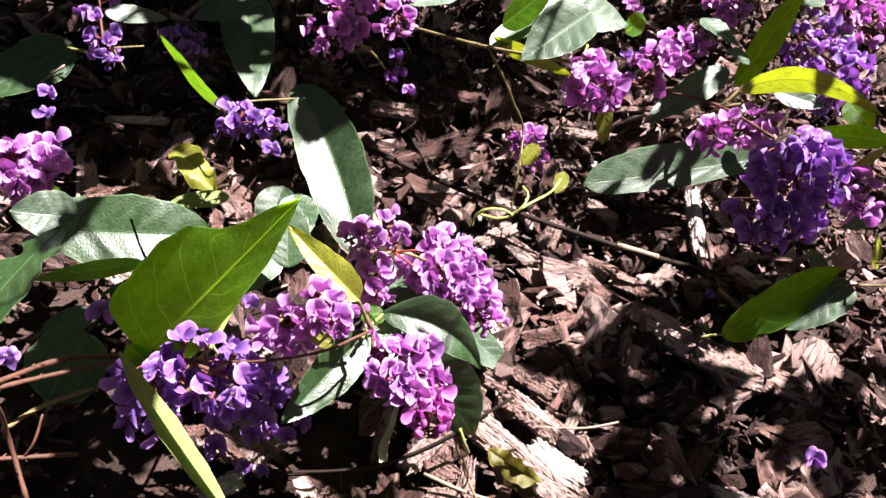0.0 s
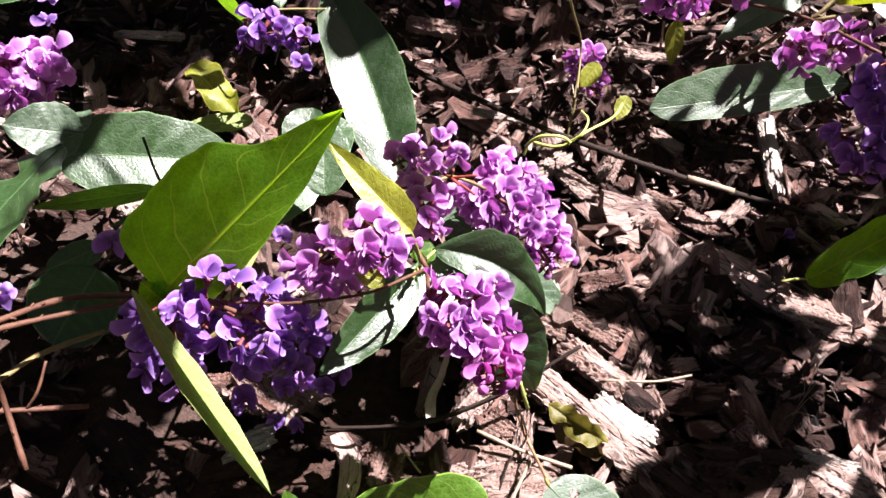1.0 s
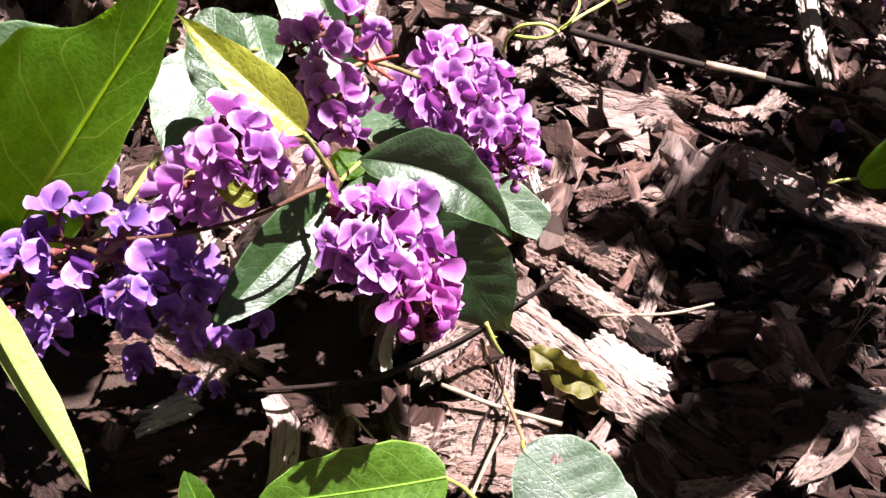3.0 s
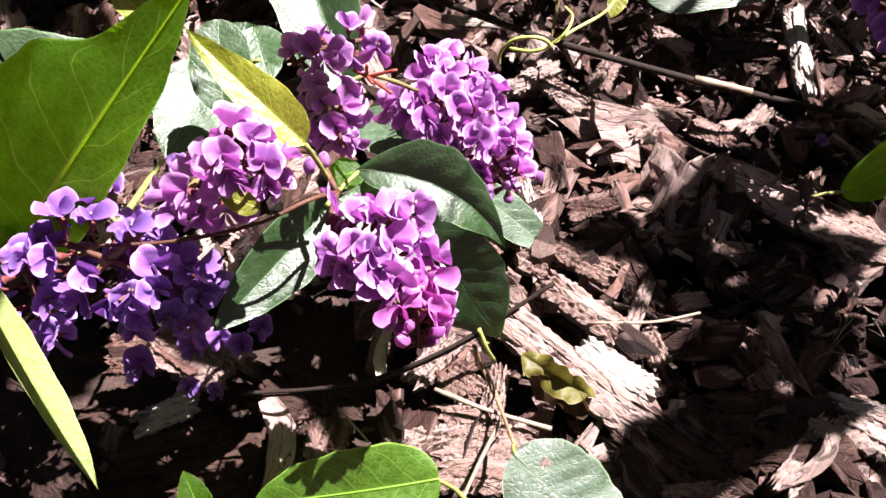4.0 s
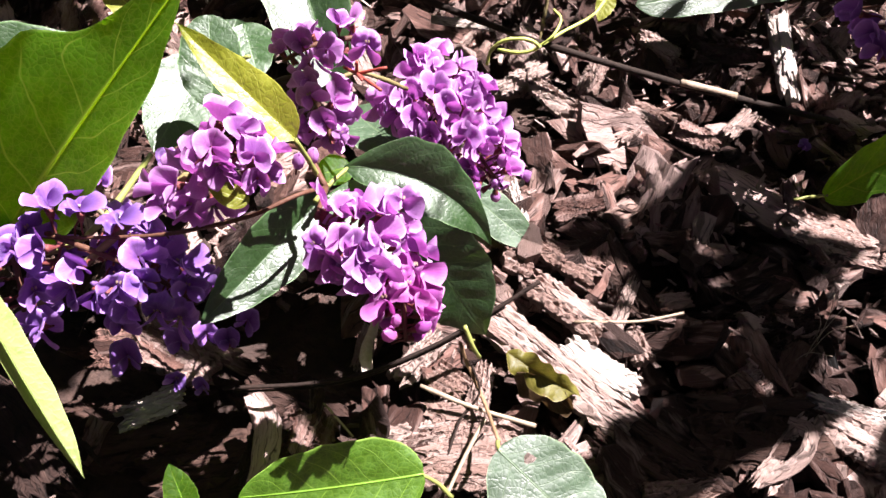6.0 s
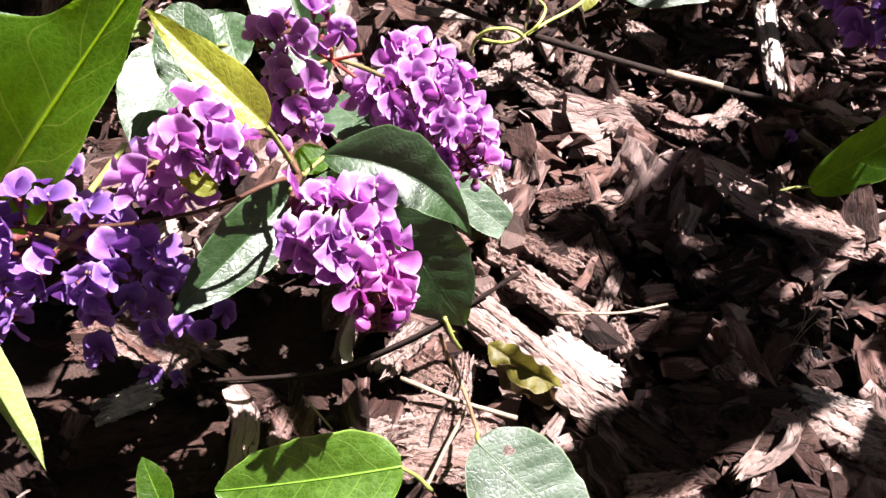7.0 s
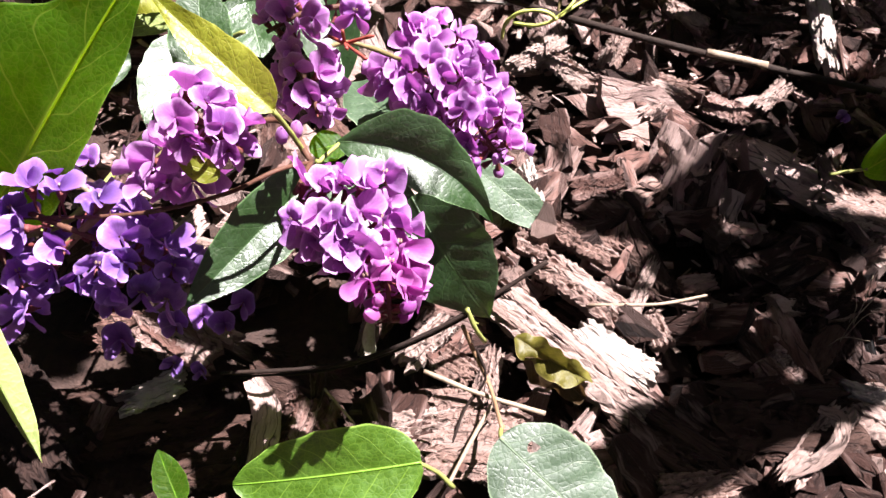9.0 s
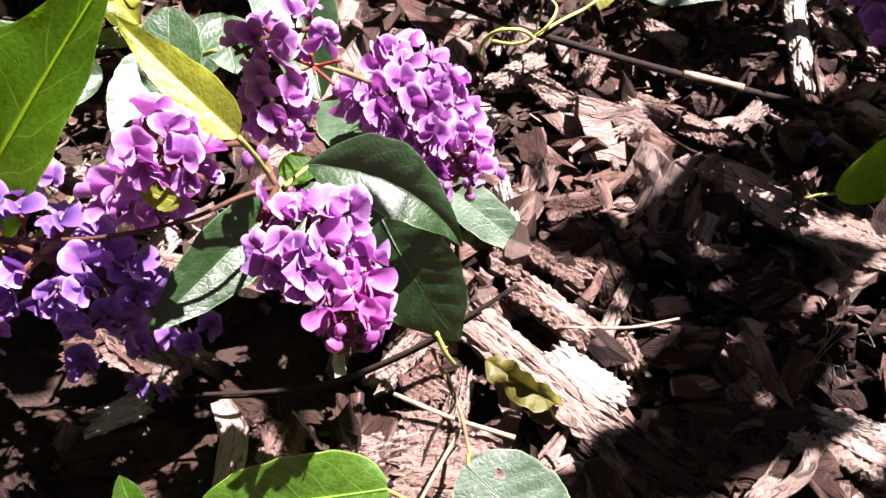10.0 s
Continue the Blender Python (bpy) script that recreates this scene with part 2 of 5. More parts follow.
def wood_material(name, stops, gray, rough=0.78, grime=0.6):
    """Split bark and wood: fibres run along the first axis of the map, in metres."""
    k = Mat(name)
    uv = k.uv()
    own = k.math("FRACT", k.math("ADD", k.rnd(), k.island()))
    fib = k.noise(k.scaled(k.bent(uv), (130.0, 1300.0, 1.0)), 1.0, 6.0, 0.75)
    plate = k.noise(k.scaled(uv, (40.0, 220.0, 1.0)), 1.0, 3.0, 0.6)
    crack = k.edges(k.scaled(k.bent(uv), (60.0, 420.0, 1.0)), 1.0)
    cut = k.math("MULTIPLY", k.ramp(crack, 0.0, 0.06, 1.0, 0.0), k.ramp(k.noise(uv, 150.0, 2.0), 0.42, 0.56))
    col = k.colors(k.math("ADD", k.math("MULTIPLY", own, 0.62), k.math("MULTIPLY", plate, 0.38)), stops)
    col = k.mix(k.ramp(fib, 0.33, 0.48, grime, 0.0), col, tuple(c * 0.35 for c in stops[0][1]))
    pit = k.noise(k.scaled(uv, (260.0, 520.0, 1.0)), 1.0, 6.0, 0.75)
    col = k.mix(k.ramp(pit, 0.33, 0.44, 0.6, 0.0), col, tuple(c * 0.3 for c in stops[0][1]))
    col = k.mix(k.ramp(pit, 0.58, 0.72, 0.0, 0.4), col, gray)
    col = k.mix(k.ramp(plate, 0.52, 0.72, 0.0, 0.5), col, gray)
    col = k.mix(k.math("MULTIPLY", cut, 0.92), col, (0.014, 0.007, 0.005))
    k.put(k.bsdf.inputs["Base Color"], col)
    k.bsdf.inputs["Roughness"].default_value = rough
    k.bsdf.inputs["Specular IOR Level"].default_value = 0.25
    h = k.math("SUBTRACT", k.math("ADD", fib, k.math("ADD", k.math("MULTIPLY", plate, 0.7), k.math("MULTIPLY", pit, 1.1))), k.math("MULTIPLY", cut, 0.8))
    k.put(k.bsdf.inputs["Normal"], k.bump(h, 0.9, 0.0012))
    return k.m


BARK = wood_material("bark_chip", [(0.0, (0.014, 0.0055, 0.004)), (0.42, (0.036, 0.0145, 0.010)), (0.62, (0.15, 0.078, 0.062)), (0.84, (0.46, 0.335, 0.30))], (0.40, 0.285, 0.255))
WOOD_TAN = wood_material("weathered_wood", [(0.0, (0.15, 0.084, 0.065)), (0.5, (0.26, 0.172, 0.145)), (1.0, (0.40, 0.31, 0.275))], (0.42, 0.335, 0.305), grime=0.62)
WOOD_PALE = wood_material("bleached_wood", [(0.0, (0.36, 0.29, 0.25)), (0.5, (0.48, 0.41, 0.37)), (1.0, (0.60, 0.54, 0.50))], (0.56, 0.50, 0.47), grime=0.5)
# Dark bark, deepened so that it also stands in for shade below the flowers.
BARK_DARK_SHADED = wood_material("dark_and_shaded_bark", [(0.0, (0.017, 0.008, 0.006)), (0.5, (0.037, 0.018, 0.013)), (1.0, (0.085, 0.044, 0.032))], (0.11, 0.066, 0.052))


def soil_material():
    k = Mat("soil")
    ob = k.coord()
    f = k.noise(ob, 260.0, 6.0, 0.7)
    g = k.noise(ob, 30.0, 4.0)
    # Tones lowered to imitate shade in the gaps of the mulch.
    k.put(k.bsdf.inputs["Base Color"], k.colors(k.math("ADD", k.math("MULTIPLY", f, 0.6), k.math("MULTIPLY", g, 0.4)), [(0.3, (0.018, 0.01, 0.008)), (0.55, (0.06, 0.032, 0.023)), (0.75, (0.08, 0.046, 0.033))]))
    k.bsdf.inputs["Roughness"].default_value = 0.9
    k.put(k.bsdf.inputs["Normal"], k.bump(f, 1.0, 0.004))
    return k.m


SOIL = soil_material()


# ---- builders ----
def adopt(ob, parent):
    """Makes ob a part of parent; parts of an empty keep their places in the world."""
    ob.parent = parent
    if parent is not None and parent.type == "EMPTY":
        ob.matrix_parent_inverse = Matrix.Translation(-parent.location)
    return ob


def link_mesh(name, verts, faces, mats, parent=None, uvs=None, slots=None, smooth=True):
    me = bpy.data.meshes.new(name)
    me.from_pydata([tuple(v) for v in verts], [], faces)
    for m in mats:
        me.materials.append(m)
    if uvs is not None:
        lay = me.uv_layers.new(name="UVMap")
        idx = np.empty(len(me.loops), dtype=np.int32)
        me.loops.foreach_get("vertex_index", idx)
        lay.data.foreach_set("uv", np.asarray(uvs, dtype=np.float32)[idx].ravel())
    if slots is not None:
        me.polygons.foreach_set("material_index", slots)
    me.polygons.foreach_set("use_smooth", [smooth] * len(me.polygons))
    me.update()
    return adopt(new(name, me), parent)


def grid_faces(nu, nv, start=0):
    return [(start + i * nv + j, start + (i + 1) * nv + j, start + (i + 1) * nv + j + 1, start + i * nv + j + 1) for i in range(nu - 1) for j in range(nv - 1)]


def smooth_line(points, per=5):
    """A Catmull-Rom line through the points."""
    p = [Vector(q) for q in points]
    p = [p[0] * 2 - p[1], *p, p[-1] * 2 - p[-2]]
    out = []
    for a, b, c, d in zip(p, p[1:], p[2:], p[3:]):
        for s in range(per):
            t = s / per
            out.append(0.5 * (2 * b + (c - a) * t + (2 * a - 5 * b + 4 * c - d) * t * t + (3 * b - a - 3 * c + d) * t ** 3))
    return out + [p[-2]]


def tube_data(points, r0, r1, sides=7, per=5, rough=0.12, seed=0, start=0):
    rng = random.Random(seed)
    line = smooth_line(points, per) if len(points) > 2 else [Vector(points[0]).lerp(Vector(points[1]), i / per) for i in range(per + 1)]
    verts, n = [], len(line)
    side = Vector((0.3, 0.2, 0.93))
    for i, p in enumerate(line):
        axis = (line[min(i + 1, n - 1)] - line[max(i - 1, 0)]).normalized()
        a = axis.cross(side).normalized()
        side = a.cross(axis).normalized()
        r = (r0 + (r1 - r0) * i / (n - 1)) * (1 + rng.uniform(-rough, rough))
        for j in range(sides):
            w = 2 * math.pi * j / sides
            verts.append(p + (a * math.cos(w) + side * math.sin(w)) * r * (1 + rng.uniform(-rough, rough) * 0.5))
    faces = [(start + i * sides + j, start + i * sides + (j + 1) % sides, start + (i + 1) * sides + (j + 1) % sides, start + (i + 1) * sides + j) for i in range(n - 1) for j in range(sides)]
    faces += [tuple(start + j for j in reversed(range(sides))), tuple(start + (n - 1) * sides + j for j in range(sides))]
    return verts, faces


SEED = [0]


def stem(name, parent, points, r, mat, r_end=None, label="", nodes=0):
    SEED[0] += 1
    rng = random.Random(SEED[0])
    v, f = tube_data(points, r, r if r_end is None else r_end, seed=SEED[0])
    line = smooth_line(points, 6) if len(points) > 2 else [Vector(points[0]).lerp(Vector(points[1]), i / 6) for i in range(7)]
    for _ in range(nodes):  # leaf scars and buds along the stem
        i = rng.randrange(1, len(line) - 1)
        p, d = line[i], (line[i + 1] - line[i - 1]).normalized()
        out = d.orthogonal()
        out.rotate(Matrix.Rotation(rng.uniform(0, 6.28), 3, d))
        v2, f2 = tube_data([p, p + out * r * 1.6 + d * r * 1.5], r * 0.7, r * 0.25, 5, 2, 0.2, rng.randrange(999), len(v))
        v, f = v + v2, f + f2
    ob = link_mesh(name, v, f, [mat], parent)
    return tagged(ob, label) if label else ob


def leaf(parent, base, tip, width, facing, mat, fold=12, bow=0.0, bend=0.0, a=0.55, b=0.85, wave=0.03, twist=0, stalk=None, hole=None, label="", name="leaf", left=None, right=None, rib=-1):
    """A blade from base to tip. facing: the way that its upper side looks; fold: the degrees by which each half rises, or those of
    the right and the left half; bow: how far the middle lifts towards facing, in lengths; bend: how far it swings sideways, in lengths;
    left, right: the outline of a half as (place along the leaf, reach from the midrib), in lengths; rib: the side on
    which the midrib stands out, 1 for the one that faces."""
    SEED[0] += 1
    rng = random.Random(SEED[0])
    base, tip = Vector(base), Vector(tip)
    axis = tip - base
    length = axis.length
    x = axis.normalized()
    n0 = Vector(facing)
    n0 = (n0 - x * n0.dot(x)).normalized()
    y0 = n0.cross(x)
    nu, nv = 43, 19
    folds = fold if isinstance(fold, tuple) else (fold, fold)
    peak = (a / (a + b)) ** a * (b / (a + b)) ** b
    ph, ph2 = rng.uniform(0, 6.28), rng.uniform(0, 6.28)
    us = [i / (nu - 1) for i in range(nu)]

    def reach(outline):
        if outline is None:
            w = [0.5 * width * (min(max(u, 0.004), 0.997) ** a * (1 - min(max(u, 0.004), 0.997)) ** b / peak) for u in us]
        else:
            w = list(np.interp(us, [p[0] for p in outline], [p[1] * length for p in outline]))
            for _ in range(2):
                w = [w[0], *[(w[i - 1] + 2 * w[i] + w[i + 1]) / 4 for i in range(1, nu - 1)], w[-1]]
        # a lightly uneven margin
        return [q * (1 + 0.018 * math.sin(u * 23 + ph) + 0.012 * math.sin(u * 47 + ph2)) for q, u in zip(w, us)]

    halves = (reach(right), reach(left))
    verts, uvs = [], []
    for i, u in enumerate(us):
        mid = base + axis * u + n0 * (bow * length * 4 * u * (1 - u)) + y0 * (bend * length * 4 * u * (1 - u))
        tw = Matrix.Rotation(radians(twist) * (u - 0.5), 3, x)
        n, y = tw @ n0, tw @ y0
        for j in range(nv):
            v = -1 + 2 * j / (nv - 1)
            av, side = abs(v), int(v > 0)
            w = halves[side][i]
            f = radians(folds[side]) * (1 - 0.25 * av)
            # the blade swells between the side veins
            s = (u - 0.2 * av ** 0.8) * 6.5
            puff = 0.016 * width * (abs((s % 1) - 0.5) * 2 - 0.5) * -1 * math.sin(math.pi * av) * math.sin(math.pi * min(1, u * 1.05))
            lift = math.sin(f) * av * w + wave * width * av ** 2 * math.sin(u * 9 + ph + (1.7 if v > 0 else 0)) + 0.3 * wave * width * av ** 3 * math.sin(u * 27 + ph2 + side)
            soft = 1 if u < 0.985 else 0.3
            verts.append(mid + y * (v * w * math.cos(f)) + n * ((lift + puff) * soft) + n * 0.006 * width * math.exp(-(v / 0.12) ** 2))
            uvs.append((u, v))
    faces = grid_faces(nu, nv)
    if hole:
        hu, hv, hr = hole
        gone = [q for q in faces if math.hypot((sum(uvs[k][0] for k in q) / 4 - hu) * length, (sum(uvs[k][1] for k in q) / 4 - hv) * width * 0.5) <= hr]
        faces = [q for q in faces if q not in gone]
        for k in {k for q in gone for k in q}:
            du, dv = (uvs[k][0] - hu) * length, (uvs[k][1] - hv) * width * 0.5
            far = max(math.hypot(du, dv), 1e-6)
            pull = hr * (1 + 0.25 * math.sin(3 * math.atan2(dv, du))) / far - 1
            verts[k] = verts[k] + x * du * pull + y0 * dv * pull
    ob = link_mesh(name, verts, faces, [mat], parent, uvs)
    if label:
        tagged(ob, label)
    # the raised midrib
    mids = [verts[i * nv + nv // 2] + n0 * width * 0.006 * rib for i in range(0, nu, 3)]
    v, f = tube_data(mids, width * 0.013, width * 0.005, 5, 2, 0.05, SEED[0])
    link_mesh("midrib", v, f, [mat], ob, [(0.3, 0.0)] * len(v))
    if stalk is not None:
        end = Vector(stalk)
        m = (base + end) / 2 - n0 * (end - base).length * 0.08
        v, f = tube_data([end, m, base + x * length * 0.02], 0.0007, 0.0006, 6, 4, 0.08, SEED[0])
        link_mesh("petiole", v, f, [STEM_GREEN], ob)
    return ob


def flower_mesh(kind, tint, seed):
    """A pea flower that looks along +z, with its banner towards +y. Metres for a flower 12 mm wide."""
    rng = random.Random(seed)
    V, Fc, UV, S = [], [], [], []

    def add(v, f, uv, slot):
        V.extend(v), Fc.extend(f), UV.extend(uv), S.extend([slot] * len(f))

    def banner(rad, reach, cup, reflex, notch, ruffle, tilt, squash, nr=10, na=33):
        """The round upright petal: a bowl whose rim turns back in small waves."""
        ph, ph2 = rng.uniform(0, 6.28), rng.uniform(0, 6.28)
        lobe = (rng.uniform(-0.3, 0.6), rng.uniform(-0.3, 0.6))
        crease = rng.uniform(0.12, 0.38)
        rot = Matrix.Rotation(tilt, 3, "X")
        v, uv = [], []
        for i in range(nr):
            r = 0.06 + 0.94 * i / (nr - 1)
            for j in range(na):
                w = -reach + 2 * reach * j / (na - 1)
                k = rad * r * (1 - notch * math.exp(-(w / 0.24) ** 2) * r ** 2) * (1 - 0.18 * abs(w / reach) ** 3) * (1 + 0.09 * math.sin(2 * w + ph2) + 0.05 * math.sin(5 * w + ph) * r)
                z = cup * rad * r ** 1.6 * (0.55 + 0.45 * abs(math.sin(w))) - reflex * rad * max(0, r - 0.62) ** 2 * 6
                z += ruffle * rad * r ** 3 * (math.sin(4 * w + ph) + 0.55 * math.sin(9 * w + ph2) + 0.3 * math.sin(16 * w + ph)) - crease * rad * math.exp(-(w / 0.34) ** 2) * r
                z += lobe[w > 0] * rad * abs(math.sin(min(1.57, abs(w)))) ** 1.3 * r * r
                v.append(rot @ Vector((k * math.sin(w) * squash, k * math.cos(w), z)) + Vector((0, 0.0003, 0)))
                uv.append((j / (na - 1), r))
        add(v, grid_faces(nr, na, len(V)), uv, 0)

    def wing(sx, length, flare, swing, nr=7, na=9):
        """One of the two cupped petals in front of the banner."""
        d = Vector((0, -0.45 + rng.uniform(-0.15, 0.15), 0.9)).normalized()
        side, low = Vector((1, 0, 0)), Vector((1, 0, 0)).cross(d)
        ph = rng.uniform(0, 6.28)
        v, uv = [], []
        for i in range(nr):
            h = i / (nr - 1)
            for j in range(na):
                w = (-1.35 + 2.7 * j / (na - 1)) * (0.55 + 0.45 * math.sin(math.pi * min(1, 0.2 + 0.75 * h)))
                rr = length * 0.42 * (math.sqrt(h) * (1 - 0.1 * h) + flare * h ** 3) * (1 + 0.08 * math.sin(3 * w + ph) * h)
                q = d * length * h * (1 - 0.16 * (w / 1.35) ** 2) + (side * sx * math.cos(w) + low * math.sin(w)) * rr + side * sx * swing * h * h
                v.append(q + Vector((0, 0.0002, 0.0002)))
                uv.append((j / (na - 1), 0.25 + 0.75 * h))
        add(v, grid_faces(nr, na, len(V)), uv, 0)

    if kind == "open":
        banner(0.0057, rng.uniform(1.9, 2.3), rng.uniform(0.3, 0.8), rng.uniform(0.2, 0.9), rng.uniform(0.22, 0.42), rng.uniform(0.08, 0.2), rng.uniform(-0.45, 0.35), rng.uniform(0.95, 1.15))
        for sx in (-1, 1):  # the two pale spots at the foot of the banner
            hub = Vector((sx * 0.0005, 0.0015, 0.0010))
            ring = [hub + Vector((0.0004 * math.cos(q * 1.0472), 0.0006 * math.sin(q * 1.0472), rng.uniform(-0.0001, 0.0001))) for q in range(6)]
            add([hub + Vector((0, 0, 0.0002)), *ring], [(len(V), len(V) + 1 + q, len(V) + 1 + (q + 1) % 6) for q in range(6)], [(0.5, 0.5)] * 7, 2)
            wing(sx, rng.uniform(0.0052, 0.0066), rng.uniform(0.3, 0.9), rng.uniform(0.0008, 0.0026))
    elif kind == "half":
        banner(0.0055, rng.uniform(2.0, 2.4), rng.uniform(0.8, 1.2), rng.uniform(0.2, 0.5), 0.15, rng.uniform(0.03, 0.07), rng.uniform(-0.1, 0.2), rng.uniform(0.85, 0.98))
        for sx in (-1, 1):
            wing(sx, rng.uniform(0.0048, 0.0060), rng.uniform(0.1, 0.5), rng.uniform(0.0002, 0.0012))
    else:
        nr, na = 8, 9
        v, uv = [], []
        for i in range(nr):
            t = i / (nr - 1)
            r = 0.0025 * math.sin(math.pi * min(0.98, 0.12 + 0.86 * t)) ** 0.7
            for j in range(na):
                w = 2 * math.pi * j / (na - 1)
                v.append(Vector((r * math.cos(w) * 0.8, r * math.sin(w) + 0.0012 * t * t, -0.001 + 0.0062 * t)))
                uv.append((j / (na - 1), 0.4 + 0.5 * t))
        add(v, grid_faces(nr, na, len(V)), uv, 0)
    # the calyx and its thin stalk
    v, f = tube_data([(0, 0, -0.0042), (0, 0, -0.003), (0, 0, -0.0016), (0, 0, -0.0005)], 0.0006, 0.0014, 7, 3, 0.12, seed, len(V))
    add(v, f, [(0.5, 0.5)] * len(v), 1)
    v, f = tube_data([(0, -0.0004, -0.0095), (0, 0.0003, -0.0065), (0, 0, -0.004)], 0.00035, 0.0004, 5, 3, 0.1, seed, len(V))
    add(v, f, [(0.5, 0.5)] * len(v), 1)
    me = bpy.data.meshes.new("flower")
    me.from_pydata([tuple(p) for p in V], [], Fc)
    for m in (PETALS[tint], CALYX, EYE):
        me.materials.append(m)
    lay = me.uv_layers.new(name="UVMap")
    idx = np.empty(len(me.loops), dtype=np.int32)
    me.loops.foreach_get("vertex_index", idx)
    lay.data.foreach_set("uv", np.asarray(UV, dtype=np.float32)[idx].ravel())
    me.polygons.foreach_set("material_index", S)
    me.polygons.foreach_set("use_smooth", [True] * len(me.polygons))
    me.update()
    return me


FLOWERS = {(t, k): [flower_mesh(k, t, 31 * i + 7) for i in range(n)] for t in PETALS for k, n in (("open", 14), ("half", 8), ("bud", 2))}


def one_flower(parent, place, front, up, tint, kind="open", size=1.0, rng=random, name="flower"):
    z = Vector(front).normalized()
    y = Vector(up) - z * Vector(up).dot(z)
    y = y.normalized() if y.length > 1e-4 else z.orthogonal().normalized()
    x = y.cross(z)
    ob = new(name, rng.choice(FLOWERS[tint, kind]))
    m = Matrix((x, y, z)).transposed().to_4x4()
    ob.matrix_basis = Matrix.Translation(place) @ m @ Matrix.Diagonal((size, size, size, 1))
    return adopt(ob, parent)


TOWARD = Vector((0.15, -0.32, 0.85)).normalized()


def raceme(parent, points, count, radius, tint="purple", size=1.0, buds=0.12, tip_tint=None, label="", dense=1.85):
    """A flower spike: a stalk with flowers set round it. The flowers turn to the light and the open side."""
    SEED[0] += 1
    rng = random.Random(SEED[0])
    line = smooth_line(points, 8) if len(points) > 2 else [Vector(points[0]).lerp(Vector(points[1]), i / 8) for i in range(9)]
    v, f = tube_data(points, 0.0009, 0.0005, 6, 6, 0.15, SEED[0])
    stalk = link_mesh("raceme", v, f, [STEM_RED], parent)
    if label:
        tagged(stalk, label)
    turn = rng.uniform(0, 6.28)
    count = round(count * dense)
    made, drift = [], Vector()
    for i in range(count):
        s = (i + 0.5) / count
        q = s * (len(line) - 1)
        k = min(int(q), len(line) - 2)
        p = line[k].lerp(line[k + 1], q - k)
        ax = (line[k + 1] - line[k]).normalized()
        turn += 2.39996 + rng.uniform(-0.4, 0.4)
        e = ax.orthogonal().normalized()
        e.rotate(Matrix.Rotation(turn, 3, ax))
        shape = radius * (0.75 + 0.45 * math.sin(math.pi * min(1, 0.15 + s * 0.9))) * (1 - 0.3 * s * s)
        out = (e + TOWARD * 0.55 * rng.uniform(0.3, 1.5) + ax * rng.uniform(-0.1, 0.45)).normalized()
        kind = "bud" if s > 1 - buds and rng.random() < 0.8 else ("half" if rng.random() < 0.45 else "open")
        sz = size * rng.uniform(0.62, 0.86) * (0.85 if s > 0.85 else 1)
        up = Vector((rng.uniform(-0.9, 0.9), 0.4, 0.8)) + ax * -0.3
        step = (e * 0.7 + out * 0.3).normalized() * shape * rng.uniform(0.75, 1.25)
        drift += step / count
        made.append((p + step, out, up, tip_tint if tip_tint and s > 0.62 else tint, kind, sz))
    for place, *how in made:
        one_flower(stalk, place - drift, *how, rng)
    return stalk


def chip_data(length, width, thick, seed, nu=5, nv=3, ragged=0.14, curl=0.0, start=0, even=1.0):
    """A split flake of bark: ragged ends, ridges along the grain, broken edges."""
    rng = random.Random(seed)
    loose = 1.0 if nu < 8 else 0.22 * even
    ends = [(rng.uniform(-ragged, ragged), rng.uniform(-ragged, ragged)) for _ in range(nv)]
    taper = rng.uniform(-0.25, 0.25) * even
    skew = rng.uniform(-0.2, 0.2) * even
    ridge = [rng.uniform(-0.16, 0.16) * even for _ in range(nv)]
    verts, uvs = [], []
    du, dv = rng.uniform(0, 5), rng.uniform(0, 5)
    for side in (1, 0):
        for i in range(nu):
            u = i / (nu - 1)
            for j in range(nv):
                v = j / (nv - 1)
                x = length * (u - 0.5 + ends[j][0] * (1 - u) ** 3 + ends[j][1] * u ** 3)
                wd = width * (1 + taper * (u - 0.5) * 2) * (1 + rng.uniform(-0.1, 0.1) * (j in (0, nv - 1)))
                y = wd * (v - 0.5) + skew * width * (u - 0.5)
                z = thick * (0.5 + ridge[j] + rng.uniform(-0.1, 0.1) - 0.35 * (abs(v - 0.5) * 2) ** 3) if side else -thick * (0.5 - 0.2 * (abs(v - 0.5) * 2) ** 2)
                z += curl * width * ((v - 0.5) * 2) ** 2 + 0.35 * curl * length * (u - 0.5) ** 2
                uvs.append((x + du, y + dv + (0.0 if side else 0.3)))
                verts.append((x + rng.uniform(-0.045, 0.045) * length * loose, y + rng.uniform(-0.07, 0.07) * width * loose, z + rng.uniform(-0.1, 0.1) * thick * loose))
    n = nu * nv
    top = grid_faces(nu, nv, start)
    low = [tuple(reversed([k + n for k in q])) for q in top]
    ring = [i * nv for i in range(nu)] + [(nu - 1) * nv + j for j in range(1, nv)] + [i * nv + nv - 1 for i in range(nu - 2, -1, -1)] + [j for j in range(nv - 2, 0, -1)]
    wall = [(start + p, start + p + n, start + q + n, start + q) for p, q in zip(ring, ring[1:] + ring[:1])]
    return verts, top + low + wall, uvs


def lay(m, verts):
    return [m @ Vector(v) for v in verts]


